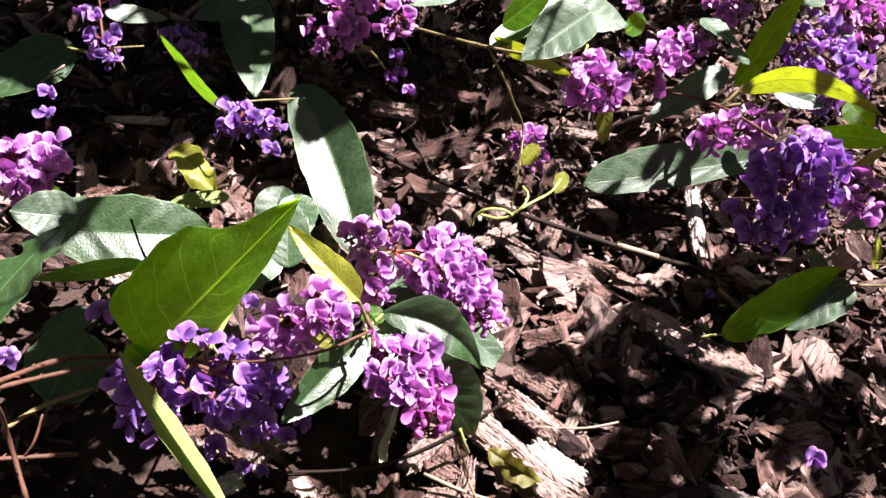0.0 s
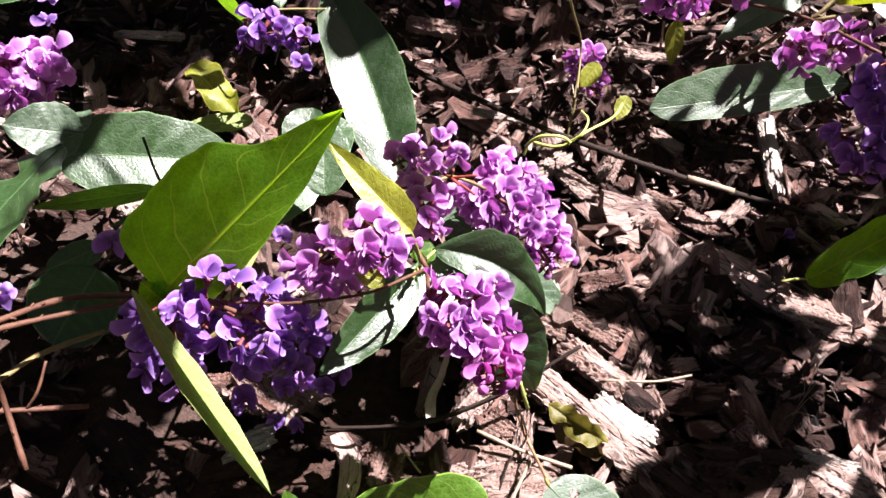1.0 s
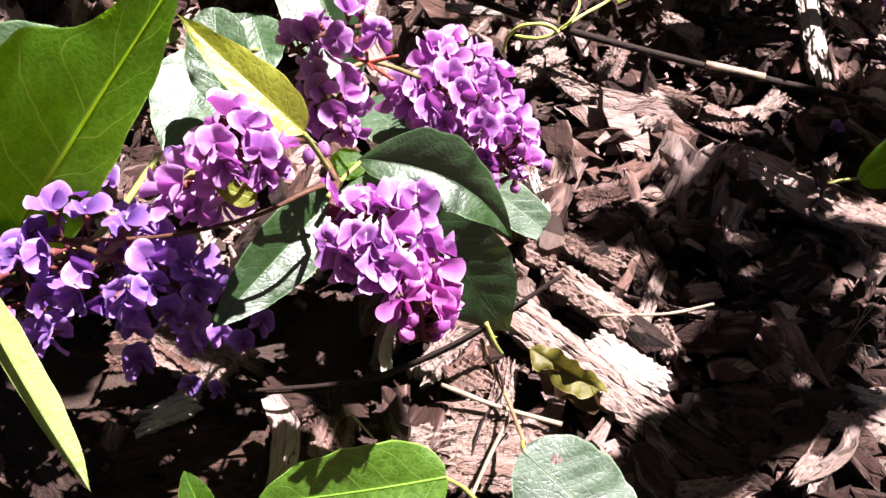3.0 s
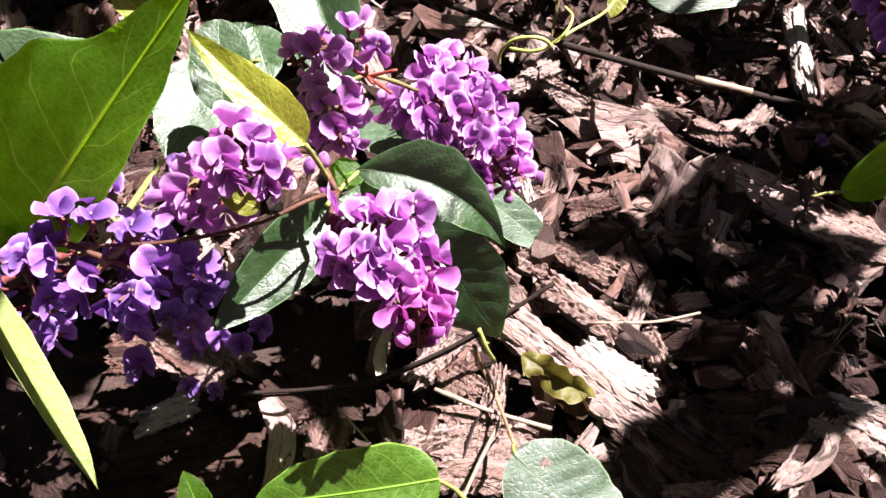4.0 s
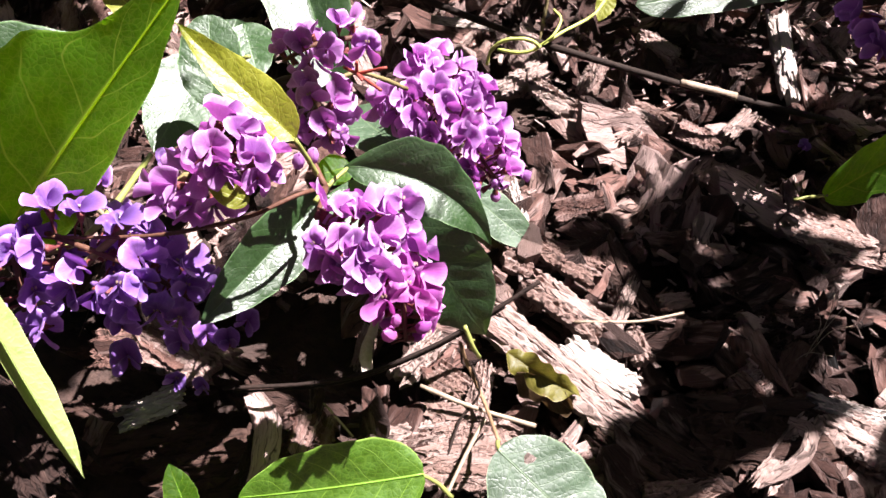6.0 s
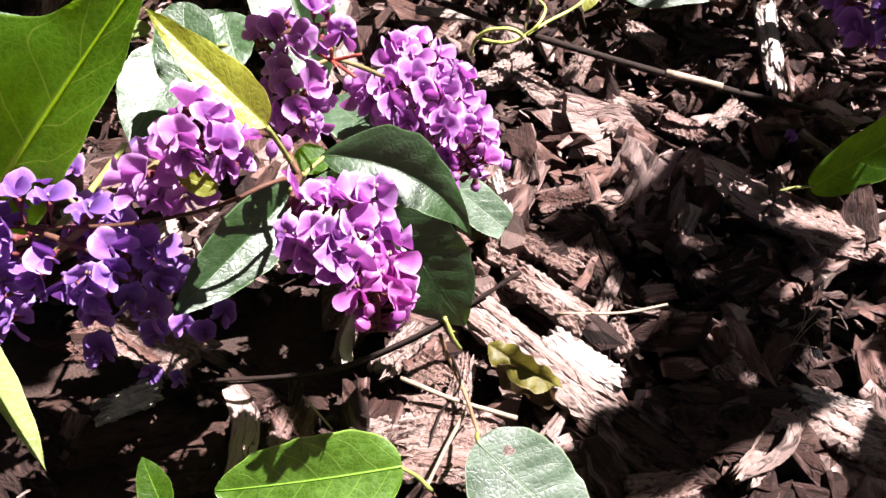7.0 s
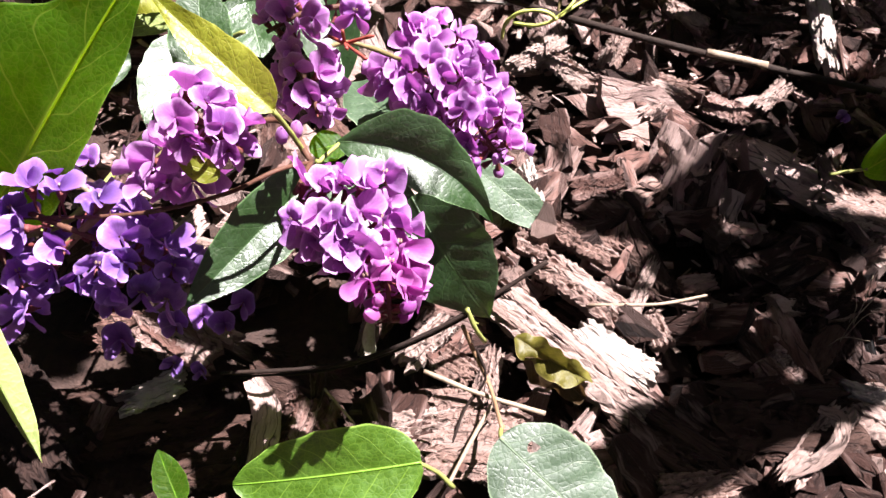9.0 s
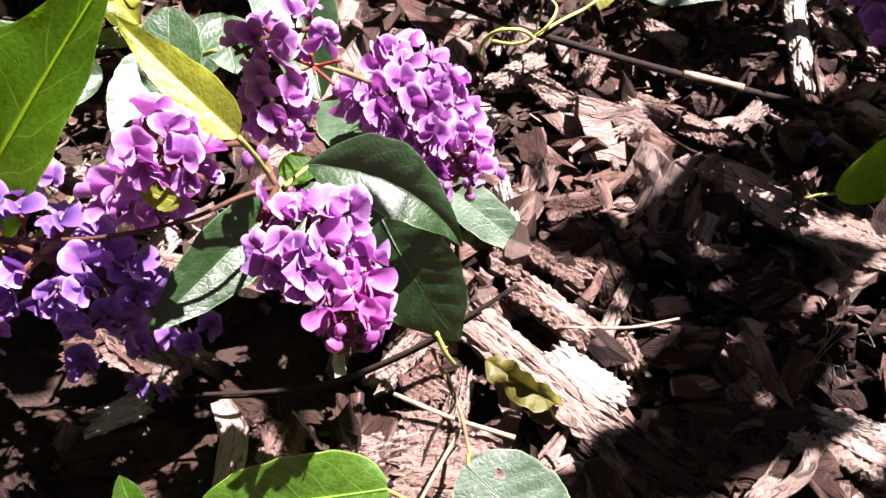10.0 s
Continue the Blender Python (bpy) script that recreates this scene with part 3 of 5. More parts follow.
def hero_chip(a, b, width, thick, mat, tilt=0.0, curl=0.0, label="", name="bark_chip", ragged=0.1, even=1.0, ridges=0):
    """A chip that can be told apart: it lies from a to b."""
    SEED[0] += 1
    a, b = Vector(a), Vector(b)
    x = (b - a).normalized()
    n = Matrix.Rotation(radians(tilt), 3, x) @ (Vector((0, 0, 1)) - x * x.z).normalized()
    y = n.cross(x)
    nu, nv = 31, 15
    v, f, uv = chip_data((b - a).length, width, thick, SEED[0] * 13 + 5, nu, nv, ragged, curl, even=even)
    rng = random.Random(SEED[0])
    for i, p in enumerate(v):  # torn fibres along the grain, and splits
        grain = noise.noise(Vector((p[0] * 90, p[1] * 700, SEED[0]))) * 0.13 + noise.noise(Vector((p[0] * 300, p[1] * 1500, SEED[0] + 9))) * 0.08
        split = -0.5 * math.exp(-(noise.noise(Vector((p[0] * 70, p[1] * 330, SEED[0] + 3))) / 0.07) ** 2) * (noise.noise(Vector((p[0] * 60, p[1] * 60, SEED[0]))) > -0.05)
        v[i] = (p[0], p[1], p[2] + thick * ((grain * 0.7 + split * 0.45) if i < nu * nv else grain * 0.5))
    ob = link_mesh(name, v, f, [mat], None, uv, smooth=False)
    ob.matrix_basis = Matrix.Translation((a + b) / 2) @ Matrix((x, y, n)).transposed().to_4x4()
    ridges = 2 if ridges > 4 else int(ridges > 0 or width >= 0.012)
    for r in range(ridges):  # raised strips of grain on the face
        size = (b - a).length * rng.uniform(0.6, 0.96)
        v, f, uv = chip_data(size, width / (ridges + 0.6) * rng.uniform(0.5, 0.9), thick * 0.22, SEED[0] * 31 + r, 15, 6, 0.1, 0.0)
        off = Vector((rng.uniform(-0.5, 0.5) * ((b - a).length - size), width * ((r + rng.uniform(0.3, 0.7)) / ridges - 0.5) * 0.8, thick * (0.50 + rng.uniform(-0.06, 0.08) - 0.3 * abs((r + 0.5) / ridges * 2 - 1) ** 3)))
        link_mesh("ridge", [Vector(q) + off for q in v], f, [mat], ob, uv, smooth=False)
    return tagged(ob, label or "broken brown bark chip lying in the mulch", "bark chip", "loose bark chips")


def ribbon(name, points, widths, thick, mat, normal=(0, 0, 1), twist=0.0, hollow=0.0, parent=None):
    """A strip of bark or husk along a line: widths along it, a turn about it in degrees, and a hollow across it, in widths."""
    SEED[0] += 1
    rng = random.Random(SEED[0])
    line = smooth_line(points, 6)
    n, nv = len(line), 7
    wide = np.interp(np.linspace(0, 1, n), np.linspace(0, 1, len(widths)), widths)
    verts, uvs, run = [], [], 0.0
    up = Vector(normal)
    for layer in (1, -1):
        run = rng.uniform(0, 3)
        for i, p in enumerate(line):
            ax = (line[min(i + 1, n - 1)] - line[max(i - 1, 0)]).normalized()
            z = Matrix.Rotation(radians(twist) * i / (n - 1), 3, ax) @ (up - ax * up.dot(ax)).normalized()
            y = z.cross(ax)
            run += (p - line[max(i - 1, 0)]).length
            for j in range(nv):
                v = -1 + 2 * j / (nv - 1)
                w = wide[i] * 0.5 * (1 + rng.uniform(-0.07, 0.07) * (abs(v) > 0.6))
                arch = hollow * wide[i] * v * v
                verts.append(p + y * (v * w * (1 - 0.5 * hollow * v * v)) + z * (arch + layer * thick * 0.5 * (1 - 0.5 * v * v) + rng.uniform(-0.08, 0.08) * thick))
                uvs.append((run, v * w + (3.0 if layer > 0 else 5.0)))
    k = n * nv
    top = grid_faces(n, nv)
    low = [tuple(reversed([q + k for q in f])) for f in top]
    ring = [i * nv for i in range(n)] + [(n - 1) * nv + j for j in range(1, nv)] + [i * nv + nv - 1 for i in range(n - 2, -1, -1)] + [j for j in range(nv - 2, 0, -1)]
    wall = [(a, a + k, b + k, b) for a, b in zip(ring, ring[1:] + ring[:1])]
    return link_mesh(name, verts, top + low + wall, [mat], parent, uvs, smooth=False)


def thing(name, place, label, category, group=""):
    ob = new(name)
    ob.empty_display_size = 0.01
    ob.location = place
    return tagged(ob, label, category, group)


# ---- the ground: one sheet, finer where the camera passes ----
def ground_sheet():
    def line(lo, hi, n):
        far = [0.9, 1.5, 3.0, 8.0, 30.0, 120.0]
        return [-q for q in reversed(far)] + list(np.linspace(lo, hi, n)) + far

    xs, ys = line(-0.55, 0.6, 90), line(-0.25, 0.8, 90)
    verts = []
    for x in xs:
        for y in ys:
            h = noise.noise(Vector((x * 9, y * 9, 0))) * 0.006 + noise.noise(Vector((x * 40, y * 40, 3))) * 0.003
            verts.append((x, y, h - 0.022))
    ob = link_mesh("ground", verts, grid_faces(len(xs), len(ys)), [SOIL])
    return tagged(ob, "garden soil below bark mulch, its colour darkened for shade", "ground", kind="structure")


ground = ground_sheet()


# ---- an unseen shrub, added above the view to shade the bed ----
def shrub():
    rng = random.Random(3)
    tree = thing("unseen_shade_shrub", (0.35, 1.0, 0.0), "unseen leafy shrub added over the bed to shade it", "shrub")
    V, F, U = [], [], []

    def blade(p, d, n, size, wide):
        x = d.normalized()
        n = (n - x * n.dot(x)).normalized()
        y = n.cross(x)
        k = len(V)
        for i in range(6):
            u = i / 5
            w = wide * (max(u, 0.02) ** 0.55 * (1.001 - u) ** 0.8) * 1.2
            mid = p + x * size * u - n * size * 0.25 * u * u
            for v in (-1, 0, 1):
                V.append(mid + y * v * w + n * abs(v) * w * 0.2)
                U.append((u, v))
        F.extend(grid_faces(6, 3, k))

    def bough(root, end, r):
        line = [root, root.lerp(end, 0.35) + Vector((0, 0, 0.36)), root.lerp(end, 0.75) + Vector((0, 0, 0.16)), end]
        stem("branch", tree, line, r, STEM_BROWN, 0.0006, nodes=4)

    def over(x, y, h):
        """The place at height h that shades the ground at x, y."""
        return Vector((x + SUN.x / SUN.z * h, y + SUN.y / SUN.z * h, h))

    # the dense crown: shaded middle, number of leaves, spread; the last four only block skylight
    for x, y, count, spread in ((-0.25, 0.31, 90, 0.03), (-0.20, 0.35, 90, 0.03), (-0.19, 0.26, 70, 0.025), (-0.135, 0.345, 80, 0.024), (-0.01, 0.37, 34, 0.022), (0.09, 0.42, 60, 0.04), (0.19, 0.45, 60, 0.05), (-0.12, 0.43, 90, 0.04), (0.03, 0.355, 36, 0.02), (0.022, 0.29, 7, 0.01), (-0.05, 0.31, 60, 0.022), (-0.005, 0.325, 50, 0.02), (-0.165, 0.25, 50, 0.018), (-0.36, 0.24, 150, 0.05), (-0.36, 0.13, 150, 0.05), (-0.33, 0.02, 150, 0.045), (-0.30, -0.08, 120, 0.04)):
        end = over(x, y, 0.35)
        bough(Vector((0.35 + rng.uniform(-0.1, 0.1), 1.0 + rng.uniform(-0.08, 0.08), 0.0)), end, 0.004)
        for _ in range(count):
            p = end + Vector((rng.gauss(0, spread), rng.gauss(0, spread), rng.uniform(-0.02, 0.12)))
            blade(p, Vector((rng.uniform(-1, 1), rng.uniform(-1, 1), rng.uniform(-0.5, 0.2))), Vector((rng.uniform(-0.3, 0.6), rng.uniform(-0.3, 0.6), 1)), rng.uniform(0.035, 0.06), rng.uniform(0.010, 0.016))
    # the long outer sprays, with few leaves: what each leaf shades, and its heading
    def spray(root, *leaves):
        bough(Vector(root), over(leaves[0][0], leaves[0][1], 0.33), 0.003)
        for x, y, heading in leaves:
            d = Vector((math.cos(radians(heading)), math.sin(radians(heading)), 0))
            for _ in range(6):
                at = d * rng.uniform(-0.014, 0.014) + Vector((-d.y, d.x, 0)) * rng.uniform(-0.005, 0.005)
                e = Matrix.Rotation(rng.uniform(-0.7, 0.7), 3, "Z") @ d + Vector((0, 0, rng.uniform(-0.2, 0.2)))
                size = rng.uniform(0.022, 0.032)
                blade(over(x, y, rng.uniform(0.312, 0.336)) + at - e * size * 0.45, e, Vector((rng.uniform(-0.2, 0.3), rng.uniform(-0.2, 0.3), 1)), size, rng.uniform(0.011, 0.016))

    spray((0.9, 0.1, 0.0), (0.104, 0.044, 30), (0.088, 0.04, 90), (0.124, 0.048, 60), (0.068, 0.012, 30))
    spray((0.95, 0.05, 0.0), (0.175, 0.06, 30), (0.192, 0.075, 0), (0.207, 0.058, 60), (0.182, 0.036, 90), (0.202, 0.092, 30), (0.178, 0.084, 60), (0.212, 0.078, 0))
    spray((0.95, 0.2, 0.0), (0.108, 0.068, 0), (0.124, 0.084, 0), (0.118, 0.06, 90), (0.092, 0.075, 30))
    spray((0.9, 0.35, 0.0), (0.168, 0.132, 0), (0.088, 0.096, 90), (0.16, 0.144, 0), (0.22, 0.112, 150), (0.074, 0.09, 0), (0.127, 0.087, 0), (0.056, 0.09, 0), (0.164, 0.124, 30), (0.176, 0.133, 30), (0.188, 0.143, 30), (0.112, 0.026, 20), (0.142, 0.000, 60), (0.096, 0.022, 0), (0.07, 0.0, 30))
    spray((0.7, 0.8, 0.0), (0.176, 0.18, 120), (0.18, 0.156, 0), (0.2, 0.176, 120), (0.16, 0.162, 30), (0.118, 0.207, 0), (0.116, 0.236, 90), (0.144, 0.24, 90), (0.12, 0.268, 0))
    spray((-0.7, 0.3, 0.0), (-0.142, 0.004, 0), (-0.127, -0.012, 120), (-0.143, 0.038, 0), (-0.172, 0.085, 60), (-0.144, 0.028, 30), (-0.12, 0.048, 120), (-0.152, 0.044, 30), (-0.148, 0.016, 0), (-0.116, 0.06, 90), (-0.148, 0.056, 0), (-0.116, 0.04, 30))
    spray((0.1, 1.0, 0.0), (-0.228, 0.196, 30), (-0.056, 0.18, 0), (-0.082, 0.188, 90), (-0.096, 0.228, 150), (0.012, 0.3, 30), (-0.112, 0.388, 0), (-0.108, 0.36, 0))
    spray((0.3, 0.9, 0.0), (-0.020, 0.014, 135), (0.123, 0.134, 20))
    # small loose leaves by the sprays, added out of view for dappled shade
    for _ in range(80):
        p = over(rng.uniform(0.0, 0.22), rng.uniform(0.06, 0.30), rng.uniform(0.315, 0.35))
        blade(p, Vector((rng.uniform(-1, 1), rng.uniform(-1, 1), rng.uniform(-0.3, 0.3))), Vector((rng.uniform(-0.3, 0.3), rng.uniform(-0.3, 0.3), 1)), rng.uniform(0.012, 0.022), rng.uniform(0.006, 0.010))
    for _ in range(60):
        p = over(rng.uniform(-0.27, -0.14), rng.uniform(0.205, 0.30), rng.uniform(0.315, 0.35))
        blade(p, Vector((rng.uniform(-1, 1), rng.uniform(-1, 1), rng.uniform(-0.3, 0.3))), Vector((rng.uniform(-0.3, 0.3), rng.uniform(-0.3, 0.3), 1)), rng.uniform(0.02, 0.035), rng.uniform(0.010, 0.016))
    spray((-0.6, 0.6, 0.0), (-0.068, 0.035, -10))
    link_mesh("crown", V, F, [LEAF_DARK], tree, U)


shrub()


# ---- the near sprig ----
near = thing('coral_pea_sprig', (-0.0334, 0.1159, 0.0000), 'purple coral pea sprig with green leaves arching over bark mulch', 'climbing plant', '')
leaf(near, (-0.0954, 0.0315, 0.0660), (-0.0453, 0.0578, 0.1255), 0.032, (-0.30, -0.93, 0.17), LEAF_GREEN, rib=1, fold=8, bow=0.02, wave=0.035, left=((0, 0.01), (0.03, 0.14), (0.1, 0.25), (0.3, 0.268), (0.5, 0.262), (0.61, 0.24), (0.68, 0.132), (0.74, 0.1), (0.84, 0.072), (0.92, 0.044), (1, 0)), right=((0, 0.01), (0.03, 0.1), (0.12, 0.137), (0.3, 0.137), (0.5, 0.118), (0.7, 0.09), (0.86, 0.049), (1, 0)), label='large fresh green leaf lit through by the sun')
leaf(near, (-0.0242, 0.0425, 0.0970), (-0.0509, 0.0585, 0.1126), 0.012, (0.05, -0.66, 0.75), LEAF_YELLOW, stalk=(-0.0204, 0.0452, 0.0800), fold=(20, 32), bow=0.03, left=((0, 0.01), (0.04, 0.08), (0.2, 0.14), (0.45, 0.125), (0.7, 0.085), (0.9, 0.03), (1, 0)), right=((0, 0.01), (0.03, 0.1), (0.15, 0.17), (0.35, 0.18), (0.6, 0.13), (0.85, 0.06), (1, 0)), label='yellowing green leaf')
leaf(near, (-0.0170, 0.0580, 0.0710), (0.0230, 0.0500, 0.0530), 0.02, (0.42, -0.42, 0.80), LEAF_DARK, stalk=(-0.0224, 0.0452, 0.0720), fold=(10, 60), bow=0.15, bend=0.10, left=((0, 0.01), (0.06, 0.12), (0.22, 0.25), (0.42, 0.25), (0.66, 0.17), (0.86, 0.08), (1, 0)), right=((0, 0.01), (0.08, 0.09), (0.3, 0.17), (0.5, 0.20), (0.68, 0.15), (0.85, 0.06), (1, 0)))
leaf(near, (0.0011, 0.0573, 0.0520), (0.0241, 0.0340, 0.0320), 0.031, (-0.45, -0.6, 0.6), LEAF_DARK, fold=6, bow=0.05)
leaf(near, (0.0137, 0.0976, 0.0200), (0.0450, 0.0836, 0.0030), 0.015, (0.25, -0.47, 0.85), LEAF_PALE, fold=10)
leaf(near, (-0.0670, 0.1070, 0.0570), (-0.0745, 0.0720, 0.0533), 0.024, (0.3, -0.3, 0.9), LEAF_DARK, stalk=(-0.0498, 0.0964, 0.0700), fold=14)
leaf(near, (-0.0539, 0.0727, 0.0730), (-0.0574, 0.0935, 0.0860), 0.017, (0, -0.3, 1), LEAF_DARK, fold=10, a=0.5, b=0.5)
leaf(near, (-0.0217, 0.0529, 0.0650), (-0.0458, 0.0153, 0.0594), 0.018, (0.60, -0.12, 0.9), LEAF_DARK, stalk=(-0.0198, 0.0500, 0.0730), fold=(40, 14), bow=0.01)
leaf(near, (-0.0161, 0.0625, 0.0660), (-0.0241, 0.0577, 0.0670), 0.009, (0, -0.3, 1), LEAF_GREEN, fold=8, a=0.5, b=0.55)
leaf(near, (-0.0051, 0.0803, 0.0550), (-0.0235, 0.1000, 0.0500), 0.018, (0, -0.2, 1), LEAF_PALE, fold=8)
# Two leaves hidden behind the flowers, added only to shade the ground below.
leaf(near, (-0.0108, 0.0872, 0.0500), (0.0117, 0.0762, 0.0420), 0.024, (0.1, -0.2, 1), LEAF_DARK, fold=8)
leaf(near, (-0.0240, 0.0640, 0.0500), (0.0060, 0.0520, 0.0440), 0.022, (0.1, -0.2, 1), LEAF_DARK, fold=8)
leaf(near, (-0.0295, 0.0224, 0.1000), (-0.0377, 0.0237, 0.1020), 0.005, (0, -0.6, 0.8), LEAF_YELLOW, fold=8)
leaf(near, (-0.0965, 0.0205, 0.0850), (-0.0480, -0.0310, 0.0890), 0.0095, (-0.05, 0.05, 1), LEAF_FRESH, fold=(-84, -30), bow=0.02, bend=-0.012, left=((0, 0.01), (0.15, 0.034), (0.45, 0.060), (0.7, 0.056), (0.9, 0.032), (1, 0)), right=((0, 0.01), (0.15, 0.06), (0.45, 0.08), (0.7, 0.06), (0.9, 0.03), (1, 0)), label='long folded yellow-green leaf')
leaf(near, (-0.0913, 0.0280, 0.0660), (-0.1010, 0.0329, 0.0700), 0.012, (0.2, -0.5, 0.8), LEAF_GREEN, fold=8)
raceme(near, [(-0.0172, 0.0262, 0.0884), (-0.0062, 0.0244, 0.0853), (0.0008, 0.0184, 0.0821), (0.0036, 0.0070, 0.0758)], 24, 0.0055, 'purple', tip_tint='magenta', buds=0.12, label='purple pea flower spike with magenta tip')
one_flower(near, (0.0001, 0.0315, 0.0920), (0.1, -0.4, 0.9), (0, 0.5, 0.8), 'purple', 'open', 0.75, random.Random(5583), 'flower')
raceme(near, [(-0.0050, 0.0900, 0.0720), (0.0105, 0.0780, 0.0690), (0.0245, 0.0635, 0.0615)], 44, 0.0095, 'purple')
raceme(near, [(-0.0120, 0.0819, 0.0938), (-0.0237, 0.0755, 0.0957), (-0.0327, 0.0701, 0.0937)], 7, 0.0035, 'purple', buds=0)
raceme(near, [(-0.0259, 0.0650, 0.0916), (-0.0211, 0.0582, 0.0884), (-0.0187, 0.0537, 0.0843)], 7, 0.0035, 'purple', buds=0)
raceme(near, [(-0.0383, 0.0297, 0.1086), (-0.0333, 0.0300, 0.1056), (-0.0266, 0.0279, 0.1004)], 8, 0.0050, 'purple', buds=0, size=0.98)
raceme(near, [(-0.0397, 0.0366, 0.0901), (-0.0489, 0.0373, 0.0831), (-0.0526, 0.0327, 0.0790)], 6, 0.005, 'purple', buds=0, size=1.15)
raceme(near, [(-0.0851, 0.0301, 0.0716), (-0.0691, 0.0248, 0.0723), (-0.0594, 0.0244, 0.0660), (-0.0495, 0.0231, 0.0557)], 19, 0.0078, 'violet', buds=0, size=1.15)
raceme(near, [(-0.0925, 0.0272, 0.0708), (-0.0888, 0.0217, 0.0666), (-0.0868, 0.0142, 0.0603)], 6, 0.007, 'violet', buds=0, size=1.22)
one_flower(near, (-0.0703, 0.0207, 0.0450), (0.2275, -0.254, 0.75), (-0.084, 0.5, 0.8), 'violet', 'open', 0.75, random.Random(2349), 'flower')
one_flower(near, (-0.0699, 0.0163, 0.0360), (0.21, -0.641, 0.75), (-0.34199999999999997, 0.5, 0.8), 'violet', 'half', 0.938, random.Random(2481), 'flower')
one_flower(near, (-0.0588, 0.0235, 0.0320), (0.0775, -0.323, 0.75), (-0.18, 0.5, 0.8), 'violet', 'half', 0.84, random.Random(3100), 'flower')
one_flower(near, (-0.0531, 0.0277, 0.0300), (0.2475, -0.584, 0.75), (-0.132, 0.5, 0.8), 'violet', 'half', 0.75, random.Random(3400), 'flower')
one_flower(near, (-0.0464, 0.0256, 0.0300), (0.075, -0.203, 0.75), (-0.18, 0.5, 0.8), 'violet', 'half', 0.75, random.Random(3695), 'flower')
one_flower(near, (-0.0820, 0.0108, 0.0600), (-0.25, -0.488, 0.75), (0.564, 0.5, 0.8), 'violet', 'half', 0.75, random.Random(1360), 'flower')
one_flower(near, (-0.0418, 0.0304, 0.0350), (0.215, -0.632, 0.75), (0.54, 0.5, 0.8), 'violet', 'half', 0.75, random.Random(3865), 'flower')
one_flower(near, (-0.0616, 0.0178, 0.0200), (0.2075, -0.761, 0.75), (0.594, 0.5, 0.8), 'violet', 'open', 0.562, random.Random(3095), 'flower')
one_flower(near, (-0.0540, 0.0176, 0.0180), (-0.18, -0.764, 0.75), (-0.396, 0.5, 0.8), 'violet', 'half', 0.562, random.Random(3455), 'flower')
one_flower(near, (-0.0983, 0.0147, 0.0500), (0.1675, -0.587, 0.75), (0.564, 0.5, 0.8), 'violet', 'open', 0.84, random.Random(800), 'flower')
one_flower(near, (-0.0665, 0.0638, 0.0600), (0.2, -0.3, 0.8), (0, 0.5, 0.8), 'violet', 'half', 0.675, random.Random(2605), 'flower')
one_flower(near, (-0.0763, 0.0476, 0.0700), (0.2, -0.3, 0.8), (0, 0.5, 0.8), 'violet', 'half', 0.675, random.Random(1835), 'flower')
one_flower(near, (-0.0254, 0.0457, 0.0850), (0.2, -0.3, 0.8), (0, 0.5, 0.8), 'purple', 'bud', 0.75, random.Random(4220), 'flower')
one_flower(near, (-0.0222, 0.0469, 0.0860), (0.2, -0.3, 0.8), (0, 0.5, 0.8), 'purple', 'bud', 0.75, random.Random(4385), 'flower')
one_flower(near, (-0.0850, 0.0130, 0.0550), (0.3, -0.95, 0.25), (-0.2, 0.6, 0.6), 'violet', 'open', 1.125, random.Random(911), 'flower')
stem('stem', near, [(-0.0841, 0.0167, 0.0600), (-0.0667, 0.0268, 0.0740), (-0.0462, 0.0410, 0.0880)], 0.0009, STEM_OLIVE, nodes=3)
stem('stem', near, [(-0.0915, 0.0250, 0.0660), (-0.0765, 0.0331, 0.0660), (-0.0721, 0.0661, 0.0590)], 0.0008, STEM_GREEN)
stem('stem', near, [(-0.0933, 0.0307, 0.0670), (-0.0703, 0.0270, 0.0750), (-0.0520, 0.0264, 0.0800), (-0.0337, 0.0285, 0.0860), (-0.0233, 0.0343, 0.0880), (-0.0185, 0.0420, 0.0820)], 0.0005, STEM_RED, nodes=6)
stem('stem', near, [(-0.0226, 0.0650, 0.0900), (-0.0156, 0.0699, 0.0920), (-0.0096, 0.0714, 0.0900), (-0.0028, 0.0755, 0.0830)], 0.0006, STEM_OLIVE, nodes=4)
stem('stem', near, [(-0.0146, 0.0698, 0.0920), (-0.0170, 0.0663, 0.0970)], 0.00042, STEM_PINK)
stem('stem', near, [(-0.0146, 0.0698, 0.0920), (-0.0143, 0.0685, 0.0970)], 0.00042, STEM_PINK)
stem('stem', near, [(-0.0146, 0.0698, 0.0920), (-0.0123, 0.0626, 0.0970)], 0.00042, STEM_PINK)
stem('stem', near, [(-0.0146, 0.0698, 0.0920), (-0.0071, 0.0674, 0.0970)], 0.00042, STEM_PINK)
stem('stem', near, [(-0.0146, 0.0698, 0.0920), (-0.0076, 0.0598, 0.0970)], 0.00042, STEM_PINK)
stem('stem', near, [(-0.0185, 0.0420, 0.0820), (-0.0263, 0.0509, 0.0850), (-0.0349, 0.0334, 0.1000)], 0.0007, STEM_RED)
stem('stem', near, [(-0.0185, 0.0420, 0.0820), (-0.0177, 0.0272, 0.0900)], 0.0007, STEM_RED)
stem('stem', near, [(-0.0797, 0.0428, 0.0700), (-0.0666, 0.0379, 0.0500)], 0.0007, STRAW)
stem('stem', near, [(-0.1338, -0.0097, 0.0950), (-0.1249, 0.0090, 0.0830), (-0.1170, 0.0214, 0.0750), (-0.1043, 0.0301, 0.0670), (-0.0946, 0.0333, 0.0660)], 0.0009, STEM_RED, nodes=8, label='reddish-brown woody vine stem')
